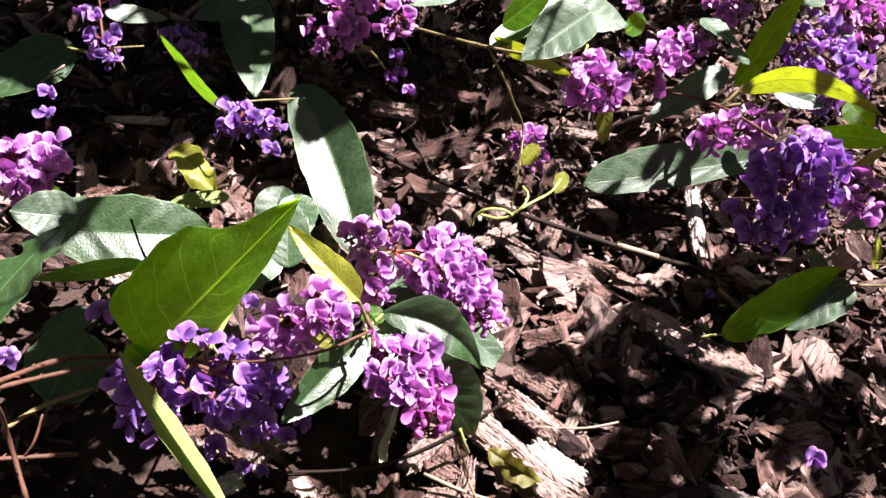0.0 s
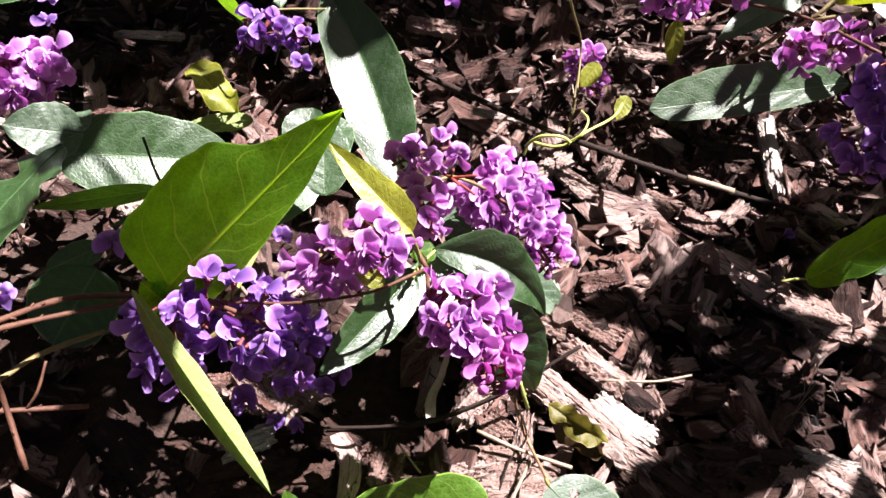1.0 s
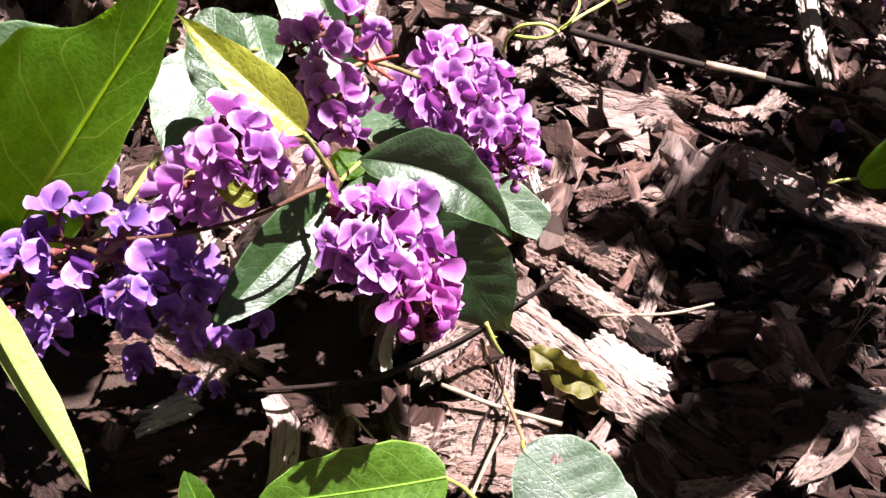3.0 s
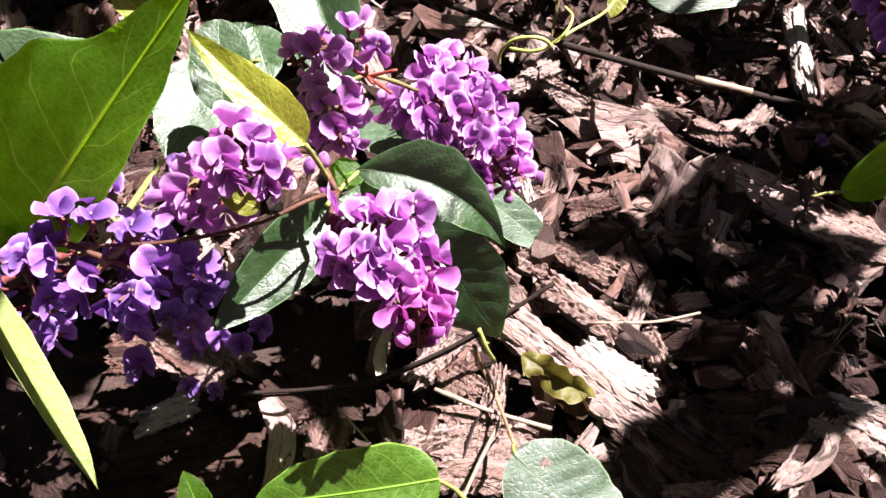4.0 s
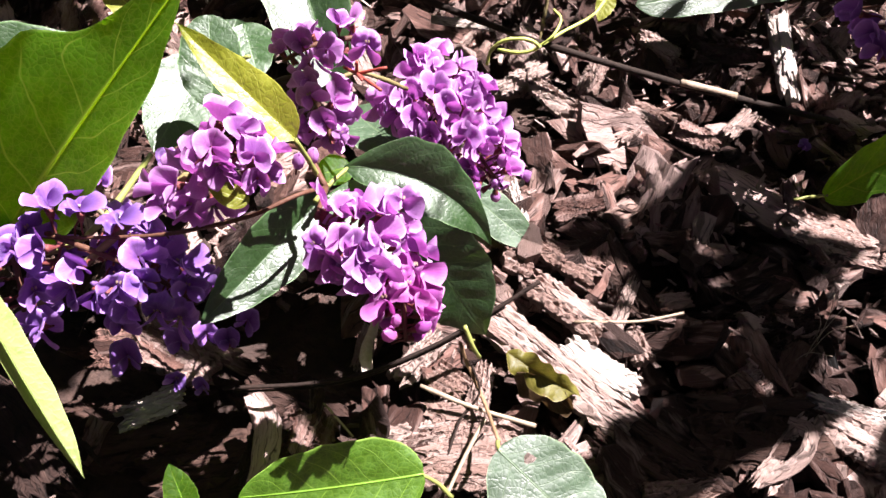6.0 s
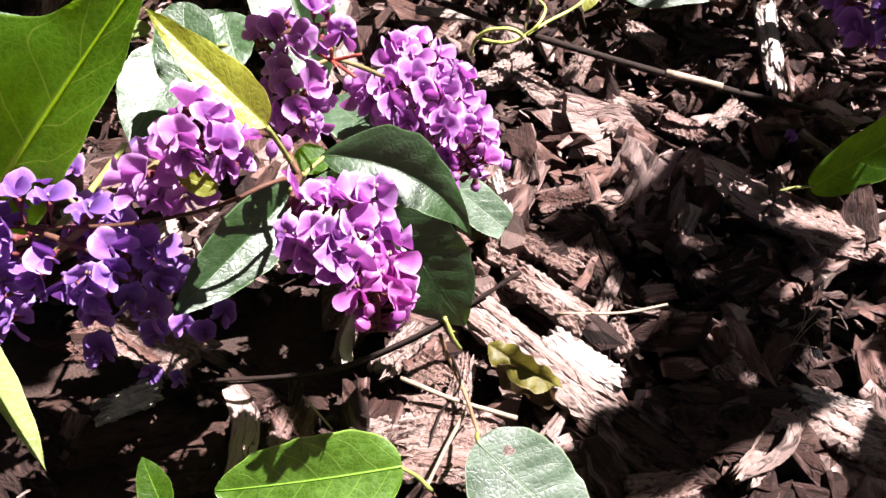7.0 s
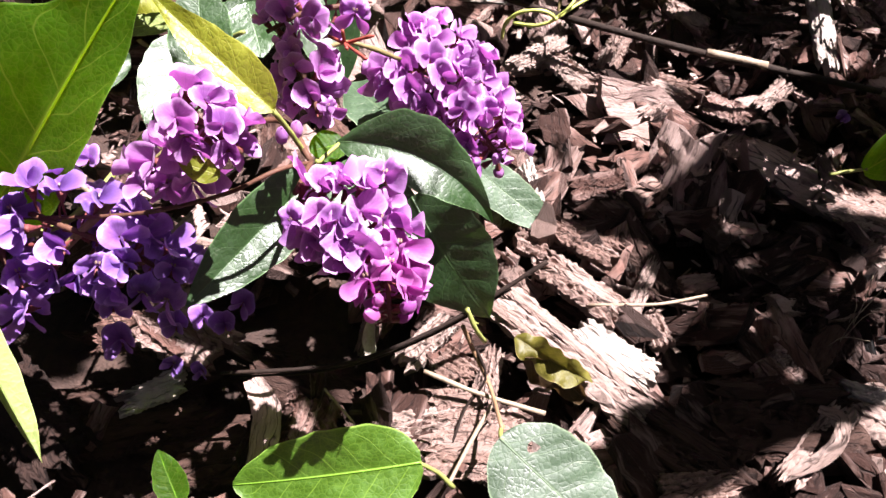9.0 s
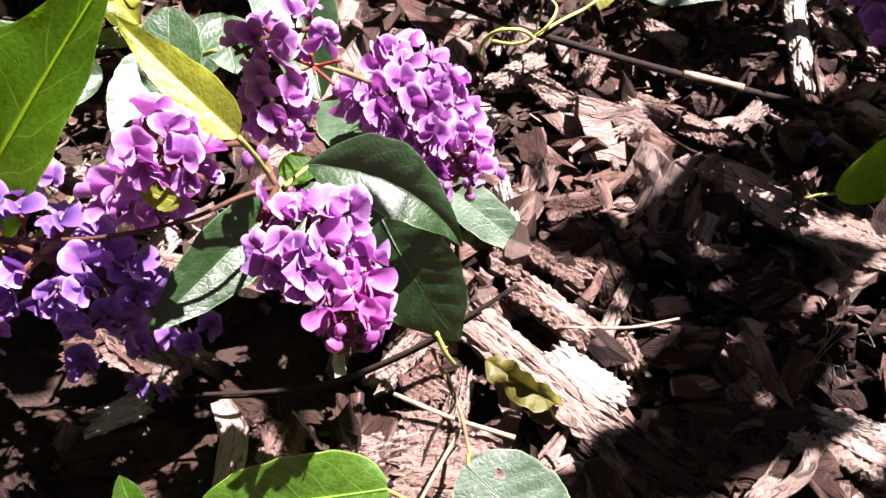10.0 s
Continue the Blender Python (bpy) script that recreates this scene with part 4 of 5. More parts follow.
stem('stem', near, [(-0.1347, -0.0054, 0.0900), (-0.1226, 0.0093, 0.0800), (-0.1027, 0.0299, 0.0650)], 0.0008, STEM_RED, nodes=3)
# ---- the sprig at the side with long leaves ----
side = thing('coral_pea_sprig', (-0.1770, 0.1256, 0.0000), 'coral pea sprig with broad grey-green leaves and violet flowers', 'climbing plant', '')
leaf(side, (-0.1520, 0.0910, 0.0560), (-0.0940, 0.1070, 0.0460), 0.032, (0.35, -0.5, 0.8), LEAF_DARK, fold=(20, 14), a=0.45, b=0.5, bow=0.02)
leaf(side, (-0.1308, 0.0661, 0.0880), (-0.1502, 0.0206, 0.0750), 0.036, (-0.6, -0.6, 0.5), LEAF_DARK, fold=8, bow=0.03, left=((0, 0.01), (0.06, 0.12), (0.10, 0.09), (0.16, 0.24), (0.2, 0.34), (0.25, 0.2), (0.3, 0.18), (0.36, 0.36), (0.5, 0.36), (0.75, 0.26), (1, 0)), right=((0, 0.01), (0.05, 0.07), (0.1, 0.2), (0.18, 0.3), (0.23, 0.14), (0.29, 0.12), (0.34, 0.27), (0.5, 0.34), (0.8, 0.2), (1, 0)), label='dark green leaf with ragged eaten edges')
leaf(side, (-0.1293, 0.0753, 0.0840), (-0.1482, 0.0672, 0.0920), 0.018, (0.1, -0.5, 0.8), LEAF_PALE, fold=10)
leaf(side, (-0.1352, 0.0705, 0.0850), (-0.1337, 0.0906, 0.0800), 0.01, (0, -0.2, 1), LEAF_PALE, fold=10)
leaf(side, (-0.1116, 0.0790, 0.0580), (-0.1517, 0.0680, 0.0530), 0.0075, (0.1, -0.6, 0.8), LEAF_LIME, fold=18)
leaf(side, (-0.1347, 0.0727, 0.0300), (-0.1512, 0.0604, 0.0280), 0.011, (0.38, -0.16, 0.91), LEAF_PALE, fold=6, a=0.5, b=0.55)
leaf(side, (-0.1170, 0.0888, 0.0370), (-0.1327, 0.0780, 0.0350), 0.005, (0, 0, 1), LEAF_PALE, fold=8)
leaf(side, (-0.1242, 0.0489, 0.0500), (-0.1321, 0.0254, 0.0400), 0.03, (0, -0.35, 1), LEAF_DARK, fold=10, a=0.45, b=0.5)
leaf(side, (-0.1597, 0.1172, 0.0500), (-0.1780, 0.1156, 0.0500), 0.009, (0, -0.5, 0.8), LEAF_GREEN, fold=8)
raceme(side, [(-0.1750, 0.0941, 0.0799), (-0.1607, 0.1006, 0.0809), (-0.1524, 0.1144, 0.0800)], 24, 0.0068, 'purple', size=1.1)
one_flower(side, (-0.1105, 0.0411, 0.0760), (0.1, -0.5, 0.8), (0, 0.5, 0.8), 'violet', 'open', 0.788, random.Random(1826), 'flower')
one_flower(side, (-0.1030, 0.0461, 0.0780), (0.1, -0.5, 0.8), (0, 0.5, 0.8), 'violet', 'open', 0.788, random.Random(2126), 'flower')
one_flower(side, (-0.1283, 0.0136, 0.0850), (0.2, -0.5, 0.8), (0, 0.5, 0.8), 'violet', 'open', 0.675, random.Random(705), 'flower')
one_flower(side, (-0.0918, -0.0366, 0.1600), (0.45, -0.3, 0.8), (0, 0.5, 0.8), 'violet', 'half', 0.637, random.Random(724), 'flower')
one_flower(side, (-0.0897, -0.0424, 0.1550), (0.45, -0.3, 0.8), (0, 0.5, 0.8), 'violet', 'half', 0.637, random.Random(890), 'flower')
one_flower(side, (-0.0903, -0.0491, 0.1500), (0.45, -0.3, 0.8), (0, 0.5, 0.8), 'violet', 'half', 0.637, random.Random(838), 'flower')
stem('stem', side, [(-0.1124, 0.0793, 0.0820), (-0.1096, 0.0759, 0.0700), (-0.1051, 0.0722, 0.0580)], 0.00045, STEM_BROWN)
stem('stem', side, [(-0.0965, -0.0311, 0.1550), (-0.1049, -0.0211, 0.1200), (-0.1085, -0.0198, 0.1000), (-0.1014, -0.0319, 0.0900)], 0.00065, STEM_RED, nodes=3)
stem('stem', side, [(-0.1442, -0.0074, 0.0550), (-0.1265, -0.0014, 0.0500), (-0.1134, 0.0053, 0.0420)], 0.0008, STEM_RED, nodes=3)
stem('stem', side, [(-0.1265, -0.0014, 0.0500), (-0.1232, 0.0023, 0.0550), (-0.1221, 0.0094, 0.0600)], 0.00045, STEM_RED)
stem('stem', side, [(-0.1320, 0.0023, 0.0600), (-0.1270, 0.0183, 0.0500), (-0.1093, 0.0376, 0.0400)], 0.0008, STEM_OLIVE, nodes=2)
stem('stem', side, [(-0.1600, 0.0823, 0.0400), (-0.1328, 0.0854, 0.0450), (-0.1227, 0.0919, 0.0500)], 0.0005, STEM_OLIVE)
# ---- the tall broad leaves behind ----
behind = thing('coral_pea_sprig', (-0.0570, 0.1558, 0.0000), 'coral pea sprig with tall broad leaves and drooping flowers', 'climbing plant', '')
leaf(behind, (-0.0320, 0.1284, 0.0220), (-0.0757, 0.2132, 0.0520), 0.034, (-0.14, -0.47, 0.87), LEAF_DARK, fold=28, a=0.5, b=0.5, bend=-0.04, label='tall broad dark green leaf half in sunlight')
leaf(behind, (-0.1094, 0.1914, 0.0450), (-0.1283, 0.1755, 0.0970), 0.013, (-0.5, -0.85, 0.28), LEAF_LIME, fold=8)
leaf(behind, (-0.1239, 0.2997, 0.0550), (-0.0987, 0.2137, 0.0400), 0.03, (0.1, -0.3, 0.95), LEAF_DARK, fold=10)
leaf(behind, (-0.1039, 0.2714, 0.0700), (-0.1384, 0.2465, 0.0600), 0.026, (0, -0.1, 1), LEAF_PALE, fold=10)
leaf(behind, (-0.1358, 0.1861, 0.0220), (-0.1085, 0.1631, 0.0160), 0.018, (0.25, -0.15, 0.95), LEAF_YELLOW, fold=18, wave=0.2, twist=30, label='crumpled yellow leaf lying on mulch')
leaf(behind, (-0.1006, 0.1575, 0.0200), (-0.1293, 0.1500, 0.0180), 0.01, (0, -0.3, 1), LEAF_FRESH, fold=8)
leaf(behind, (-0.0742, 0.1595, 0.0300), (-0.0776, 0.1338, 0.0200), 0.02, (0, -0.2, 1), LEAF_DARK, fold=8)
leaf(behind, (-0.0646, 0.1395, 0.0450), (-0.0558, 0.1187, 0.0400), 0.018, (0, -0.2, 1), LEAF_DARK, fold=8)
leaf(behind, (-0.1615, 0.1976, 0.0900), (-0.1361, 0.2071, 0.0850), 0.01, (0, -0.4, 0.9), LEAF_DARK, fold=10)
leaf(behind, (-0.1950, 0.2244, 0.0500), (-0.2298, 0.1861, 0.0400), 0.034, (0, -0.3, 1), LEAF_DARK, fold=8)
raceme(behind, [(-0.1050, 0.1674, 0.0603), (-0.0898, 0.1655, 0.0642), (-0.0752, 0.1606, 0.0662)], 10, 0.0045, 'violet', buds=0)
one_flower(behind, (-0.0762, 0.1494, 0.0620), (0.1, -0.5, 0.8), (0, 0.5, 0.8), 'violet', 'open', 0.75, random.Random(3625), 'flower')
raceme(behind, [(-0.1716, 0.2180, 0.0921), (-0.1620, 0.1923, 0.0848), (-0.1547, 0.1752, 0.0766)], 10, 0.0045, 'violet')
raceme(behind, [(-0.1486, 0.2495, 0.0465), (-0.1334, 0.2329, 0.0463)], 7, 0.005, 'violet')
raceme(behind, [(-0.0439, 0.2335, 0.0859), (-0.0602, 0.2281, 0.0818), (-0.0583, 0.2129, 0.0705)], 17, 0.0075, 'purple', size=1.3, dense=1.2)
raceme(behind, [(-0.0320, 0.2577, 0.0883), (-0.0277, 0.2244, 0.0810)], 11, 0.0065, 'purple', size=1.25, dense=1.2)
one_flower(behind, (-0.0275, 0.2249, 0.0700), (0.1, -0.6, 0.7), (0, 0.5, 0.8), 'violet', 'open', 0.637, random.Random(4997), 'flower')
one_flower(behind, (-0.0248, 0.2389, 0.0500), (0.1, -0.6, 0.7), (0, 0.5, 0.8), 'violet', 'open', 0.637, random.Random(5084), 'flower')
one_flower(behind, (-0.0299, 0.2353, 0.0480), (0.1, -0.6, 0.7), (0, 0.5, 0.8), 'violet', 'open', 0.637, random.Random(4968), 'flower')
one_flower(behind, (-0.0194, 0.2345, 0.0420), (0.1, -0.6, 0.7), (0, 0.5, 0.8), 'violet', 'open', 0.637, random.Random(5214), 'flower')
one_flower(behind, (-0.1844, 0.1711, 0.0600), (0.1, -0.5, 0.7), (0, 0.5, 0.8), 'violet', 'open', 0.712, random.Random(760), 'flower')
one_flower(behind, (-0.1829, 0.1621, 0.0550), (0.1, -0.5, 0.7), (0, 0.5, 0.8), 'violet', 'open', 0.712, random.Random(776), 'flower')
stem('stem', behind, [(-0.1553, 0.1850, 0.0800), (-0.1426, 0.1895, 0.0800)], 0.0005, STEM_OLIVE)
stem('stem', behind, [(-0.1565, 0.1839, 0.0850), (-0.1507, 0.1826, 0.0700)], 0.0006, STEM_OLIVE)
stem('stem', behind, [(-0.1892, 0.2077, 0.0600), (-0.1777, 0.2039, 0.0620)], 0.0007, STEM_GREEN)
stem('stem', behind, [(-0.2093, 0.1930, 0.0400), (-0.2010, 0.1999, 0.0450), (-0.1927, 0.2069, 0.0500)], 0.0006, STRAW)
stem('stem', behind, [(-0.0465, 0.2099, 0.0850), (-0.0384, 0.2158, 0.0750), (-0.0330, 0.2402, 0.0500)], 0.0006, STEM_OLIVE)
stem('stem', behind, [(-0.1096, 0.1872, 0.0500), (-0.0943, 0.1840, 0.0600), (-0.0763, 0.2036, 0.0500)], 0.0005, STEM_OLIVE)
# ---- the far sprig with trailing stems ----
far = thing('coral_pea_sprig', (0.0612, 0.2162, 0.0000), 'coral pea sprig with trailing stem and glossy leaves', 'climbing plant', '')
leaf(far, (0.0577, 0.1950, 0.1250), (0.0288, 0.1700, 0.1120), 0.025, (0.09, -0.41, 0.91), LEAF_PALE, fold=30, a=0.5, b=0.9)
leaf(far, (0.0440, 0.1996, 0.1250), (0.0795, 0.2068, 0.1150), 0.02, (0.09, -0.41, 0.91), LEAF_PALE, fold=8)
leaf(far, (0.0167, 0.2037, 0.1000), (0.0553, 0.1823, 0.1000), 0.009, (-0.1, -0.97, -0.05), LEAF_YELLOW, fold=6)
leaf(far, (0.0173, 0.1971, 0.1000), (0.0544, 0.2330, 0.1120), 0.014, (0, -0.2, 1), LEAF_DARK, fold=8)
leaf(far, (0.0209, 0.1964, 0.1120), (0.0436, 0.2170, 0.1250), 0.016, (-0.1, -0.97, -0.05), LEAF_GREEN, fold=8)
leaf(far, (0.0788, 0.2047, 0.1120), (0.0895, 0.2213, 0.1120), 0.01, (0, -0.8, 0.5), LEAF_GREEN, fold=8, a=0.5, b=0.5)
leaf(far, (0.0015, 0.2568, 0.0900), (-0.0237, 0.2445, 0.0880), 0.009, (0, -0.3, 1), LEAF_PALE, fold=8)
leaf(far, (0.0853, 0.2188, 0.0600), (0.0883, 0.2108, 0.0400), 0.009, (0, -0.8, 0.5), LEAF_YELLOW, fold=8)
leaf(far, (0.0516, 0.1985, 0.0450), (0.0449, 0.1914, 0.0360), 0.009, (0, -0.6, 0.7), LEAF_YELLOW, fold=10, a=0.5, b=0.6)
leaf(far, (0.0701, 0.1992, 0.0280), (0.0666, 0.1901, 0.0200), 0.008, (0, -0.5, 0.8), LEAF_YELLOW, fold=10)
raceme(far, [(0.0465, 0.2243, 0.0323), (0.0513, 0.2155, 0.0283), (0.0576, 0.2033, 0.0221)], 12, 0.0045, 'purple')
raceme(far, [(0.0524, 0.1675, 0.1117), (0.0622, 0.1649, 0.1086), (0.0736, 0.1735, 0.1006)], 18, 0.0068, 'purple', size=1.12, dense=1.5)
one_flower(far, (0.0816, 0.2040, 0.1000), (0.1, -0.3, 0.8), (0, 0.5, 0.8), 'violet', 'half', 0.6, random.Random(7835), 'flower')
raceme(far, [(0.0995, 0.2208, 0.0763), (0.1125, 0.2372, 0.0845), (0.1336, 0.2454, 0.0928)], 17, 0.006, 'purple', size=1.25, dense=1.3)
raceme(far, [(0.1445, 0.2837, 0.0973), (0.1531, 0.2636, 0.0972)], 9, 0.005, 'purple')
one_flower(far, (0.0841, 0.2364, 0.1100), (0.1, -0.4, 0.8), (0, 0.5, 0.8), 'purple', 'open', 0.75, random.Random(7789), 'flower')
one_flower(far, (0.0873, 0.2337, 0.1080), (0.3, -0.4, 0.8), (0, 0.5, 0.8), 'purple', 'open', 0.75, random.Random(7872), 'flower')
stem('stem', far, [(-0.0189, 0.2280, 0.0850), (-0.0004, 0.2105, 0.0930), (0.0165, 0.1960, 0.1000), (0.0325, 0.1866, 0.1050), (0.0515, 0.1774, 0.1100)], 0.0008, STEM_OLIVE, nodes=4)
stem('stem', far, [(0.0168, 0.1942, 0.1000), (0.0258, 0.1966, 0.0850), (0.0347, 0.2051, 0.0650), (0.0455, 0.2142, 0.0380), (0.0421, 0.1740, 0.0200)], 0.0006, STEM_OLIVE, nodes=2)
stem('stem', far, [(0.0455, 0.2142, 0.0380), (0.0442, 0.1899, 0.0300), (0.0430, 0.1785, 0.0200)], 0.00045, STEM_OLIVE)
stem('stem', far, [(0.0790, 0.2165, 0.0600), (0.0800, 0.2102, 0.0500)], 0.0006, STRAW)
stem('stem', far, [(0.0564, 0.1765, 0.1200), (0.0539, 0.1691, 0.1160)], 0.0006, STEM_GREEN)
stem('tendril', far, [(0.0216, 0.1582, 0.0200), (0.0226, 0.1597, 0.0260), (0.0274, 0.1590, 0.0320), (0.0356, 0.1580, 0.0340), (0.0398, 0.1588, 0.0300), (0.0336, 0.1596, 0.0260), (0.0255, 0.1650, 0.0220)], 0.0007, TENDRIL)
stem('tendril', far, [(0.0390, 0.1598, 0.0280), (0.0489, 0.1685, 0.0300), (0.0611, 0.1799, 0.0300), (0.0673, 0.1928, 0.0280)], 0.0006, TENDRIL)
stem('tendril', far, [(0.0404, 0.1617, 0.0280), (0.0453, 0.1632, 0.0330), (0.0481, 0.1713, 0.0340), (0.0458, 0.1793, 0.0320)], 0.0005, TENDRIL)
# ---- the sprig with the large flower heads ----
rich = thing('coral_pea_sprig', (0.2039, 0.1776, 0.0000), 'coral pea sprig crowded with large violet flower heads', 'climbing plant', '')
leaf(rich, (0.1760, 0.2140, 0.0420), (0.0790, 0.1890, 0.0300), 0.029, (0.1, -0.6, 0.78), LEAF_DARK, fold=8, wave=0.01, left=((0, 0.01), (0.1, 0.06), (0.4, 0.085), (0.7, 0.085), (0.9, 0.07), (0.97, 0.04), (1, 0)), right=((0, 0.01), (0.1, 0.09), (0.4, 0.155), (0.7, 0.15), (0.9, 0.1), (0.97, 0.06), (1, 0)))
leaf(rich, (0.1622, 0.2706, 0.0600), (0.1153, 0.2359, 0.0400), 0.019, (0, -0.15, 1), LEAF_DARK, fold=12)
leaf(rich, (0.1507, 0.2197, 0.0800), (0.2022, 0.1836, 0.1000), 0.015, (-0.1, -0.97, -0.05), LEAF_YELLOW, fold=8, bend=0.2, a=0.5, b=0.8, label='curved yellow-green leaf lit through by the sun')
leaf(rich, (0.1485, 0.2231, 0.0800), (0.1734, 0.2530, 0.1250), 0.016, (-0.1, -0.97, -0.05), LEAF_GREEN, fold=8)
leaf(rich, (0.2043, 0.1716, 0.0950), (0.1693, 0.1789, 0.0900), 0.014, (-0.1, -0.97, -0.05), LEAF_GREEN, fold=8)
leaf(rich, (0.1742, 0.1453, 0.0920), (0.1995, 0.1627, 0.1000), 0.009, (-0.1, -0.97, -0.05), LEAF_YELLOW, fold=14)
leaf(rich, (0.2192, 0.1560, 0.0500), (0.2129, 0.1387, 0.0450), 0.013, (-0.1, -0.97, -0.05), LEAF_YELLOW, fold=8, a=0.5, b=0.5)
leaf(rich, (0.2140, 0.1559, 0.0650), (0.1915, 0.1468, 0.0600), 0.009, (0, -0.2, 1), LEAF_PALE, fold=8)
leaf(rich, (0.2102, 0.1403, 0.0300), (0.1818, 0.1231, 0.0100), 0.02, (-0.09, -0.26, 0.96), LEAF_PALE, fold=9, a=0.4, b=0.8)
leaf(rich, (0.2057, 0.1490, 0.0200), (0.1920, 0.1577, 0.0340), 0.011, (0.2, -0.6, 0.7), LEAF_PALE, fold=10)
leaf(rich, (0.1471, 0.1131, 0.0120), (0.2057, 0.1466, 0.0340), 0.026, (0.1, -0.9, 0.4), LEAF_GREEN, stalk=(0.1365, 0.1123, 0.0100), fold=6, a=0.5, b=0.7)
leaf(rich, (0.1278, 0.2501, 0.1000), (0.1430, 0.2326, 0.0980), 0.014, (0, 0, 1), LEAF_PALE, fold=10)
leaf(rich, (0.1408, 0.2331, 0.0950), (0.1482, 0.2198, 0.0950), 0.01, (0, 0, 1), LEAF_PALE, fold=10)
leaf(rich, (0.2141, 0.2783, 0.0900), (0.2302, 0.2739, 0.0880), 0.014, (0, -0.2, 1), LEAF_DARK, fold=10)
leaf(rich, (0.2083, 0.2225, 0.0800), (0.2198, 0.2077, 0.0750), 0.016, (0, -0.7, 0.6), LEAF_GREEN, fold=10)
leaf(rich, (0.1691, 0.2237, 0.0800), (0.1937, 0.2146, 0.0800), 0.012, (0, -0.5, 0.7), LEAF_DARK, fold=10)
leaf(rich, (0.1898, 0.2789, 0.1000), (0.2041, 0.2949, 0.1000), 0.016, (0, 0, 1), LEAF_PALE, fold=10)
raceme(rich, [(0.1458, 0.1481, 0.1033), (0.1521, 0.1372, 0.0930), (0.1582, 0.1255, 0.0673)], 40, 0.012, 'violet', size=1.3, dense=1.35, label='large dense violet flower head')
raceme(rich, [(0.1401, 0.1300, 0.0826), (0.1414, 0.1243, 0.0765), (0.1405, 0.1200, 0.0693)], 11, 0.008, 'violet', size=1.25, dense=1.3)
raceme(rich, [(0.1761, 0.1432, 0.0882), (0.1941, 0.1428, 0.0812)], 9, 0.006, 'purple', size=1.25, dense=1.3)
raceme(rich, [(0.1256, 0.1948, 0.0663), (0.1450, 0.1948, 0.0725), (0.1646, 0.1974, 0.0786)], 13, 0.0055, 'purple', size=1.25, dense=1.3)
raceme(rich, [(0.1959, 0.2843, 0.0835), (0.2046, 0.2498, 0.0853), (0.2218, 0.2306, 0.0853)], 26, 0.0095, 'violet', size=1.25, dense=1.3)
raceme(rich, [(0.2175, 0.2995, 0.0959), (0.2336, 0.2681, 0.0958)], 18, 0.0095, 'purple', size=1.25, dense=1.3)
raceme(rich, [(0.1853, 0.2246, 0.0784), (0.2127, 0.2306, 0.0765)], 10, 0.006, 'violet')
stem('stem', rich, [(0.0961, 0.2403, 0.0600), (0.1198, 0.2269, 0.0680), (0.1398, 0.2101, 0.0750), (0.1509, 0.1690, 0.0900)], 0.0009, STEM_RED, nodes=4)
stem('stem', rich, [(0.1258, 0.2331, 0.0300), (0.1327, 0.2182, 0.0580), (0.1399, 0.2106, 0.0750), (0.1499, 0.2174, 0.0850)], 0.0009, STEM_OLIVE, nodes=2)
stem('stem', rich, [(0.1405, 0.2085, 0.0760), (0.1573, 0.2071, 0.0840)], 0.0009, STEM_OLIVE)
stem('stem', rich, [(0.1399, 0.2106, 0.0750), (0.1495, 0.2170, 0.0800)], 0.0008, STEM_GREEN)
stem('stem', rich, [(0.1541, 0.1605, 0.0600), (0.1493, 0.1751, 0.0450), (0.1528, 0.1970, 0.0200)], 0.0005, STEM_RED)
stem('stem', rich, [(0.2024, 0.1384, 0.0300), (0.2294, 0.1425, 0.0300)], 0.0007, STEM_OLIVE)
stem('stem', rich, [(0.2090, 0.1413, 0.0300), (0.2134, 0.1445, 0.0400), (0.2169, 0.1382, 0.0500)], 0.0006, STEM_OLIVE)
stem('stem', rich, [(0.1315, 0.2072, 0.0720), (0.1329, 0.2110, 0.0600)], 0.0005, STEM_RED)
# ---- low leaves at the front ----
low = thing('coral_pea_seedling', (0.0333, 0.0291, 0.0000), 'young coral pea shoot with two round green leaves', 'climbing plant', '')
leaf(low, (0.0101, -0.0053, 0.0278), (-0.0370, -0.0130, 0.0200), 0.0255, (-0.05, -0.64, 0.75), LEAF_LIME, rib=1, stalk=(0.0182, -0.0071, 0.0150), fold=14, a=0.42, b=0.7, bow=0.03, wave=0.05)
leaf(low, (0.0287, 0.0017, 0.0300), (0.0581, -0.0197, 0.0210), 0.027, (-0.02, -0.14, 0.98), LEAF_PALE, stalk=(0.0296, 0.0078, 0.0220), fold=4, a=0.45, b=0.55, hole=(0.2, 0.35, 0.0016))
leaf(low, (-0.0452, -0.0217, 0.0300), (-0.0519, -0.0110, 0.0360), 0.008, (0.3, -0.6, 0.6), LEAF_GREEN, fold=10)
stem('stem', low, [(0.0172, 0.0318, 0.0300), (0.0204, 0.0299, 0.0200), (0.0258, 0.0228, 0.0130), (0.0295, 0.0063, 0.0240)], 0.00062, STEM_RUST, nodes=3)
stem('stem', low, [(0.0180, 0.0340, 0.0360), (0.0208, 0.0312, 0.0300), (0.0234, 0.0319, 0.0220)], 0.0007, STEM_GREEN, nodes=2)
stem('stem', low, [(0.0266, 0.0172, 0.0120), (0.0215, 0.0059, 0.0120), (0.0167, -0.0065, 0.0140)], 0.0006, STRAW)
stem('stem', low, [(0.0216, 0.0300, 0.0200), (0.0245, 0.0241, 0.0140), (0.0194, 0.0173, 0.0080), (0.0156, 0.0025, 0.0060)], 0.0004, STEM_BROWN)
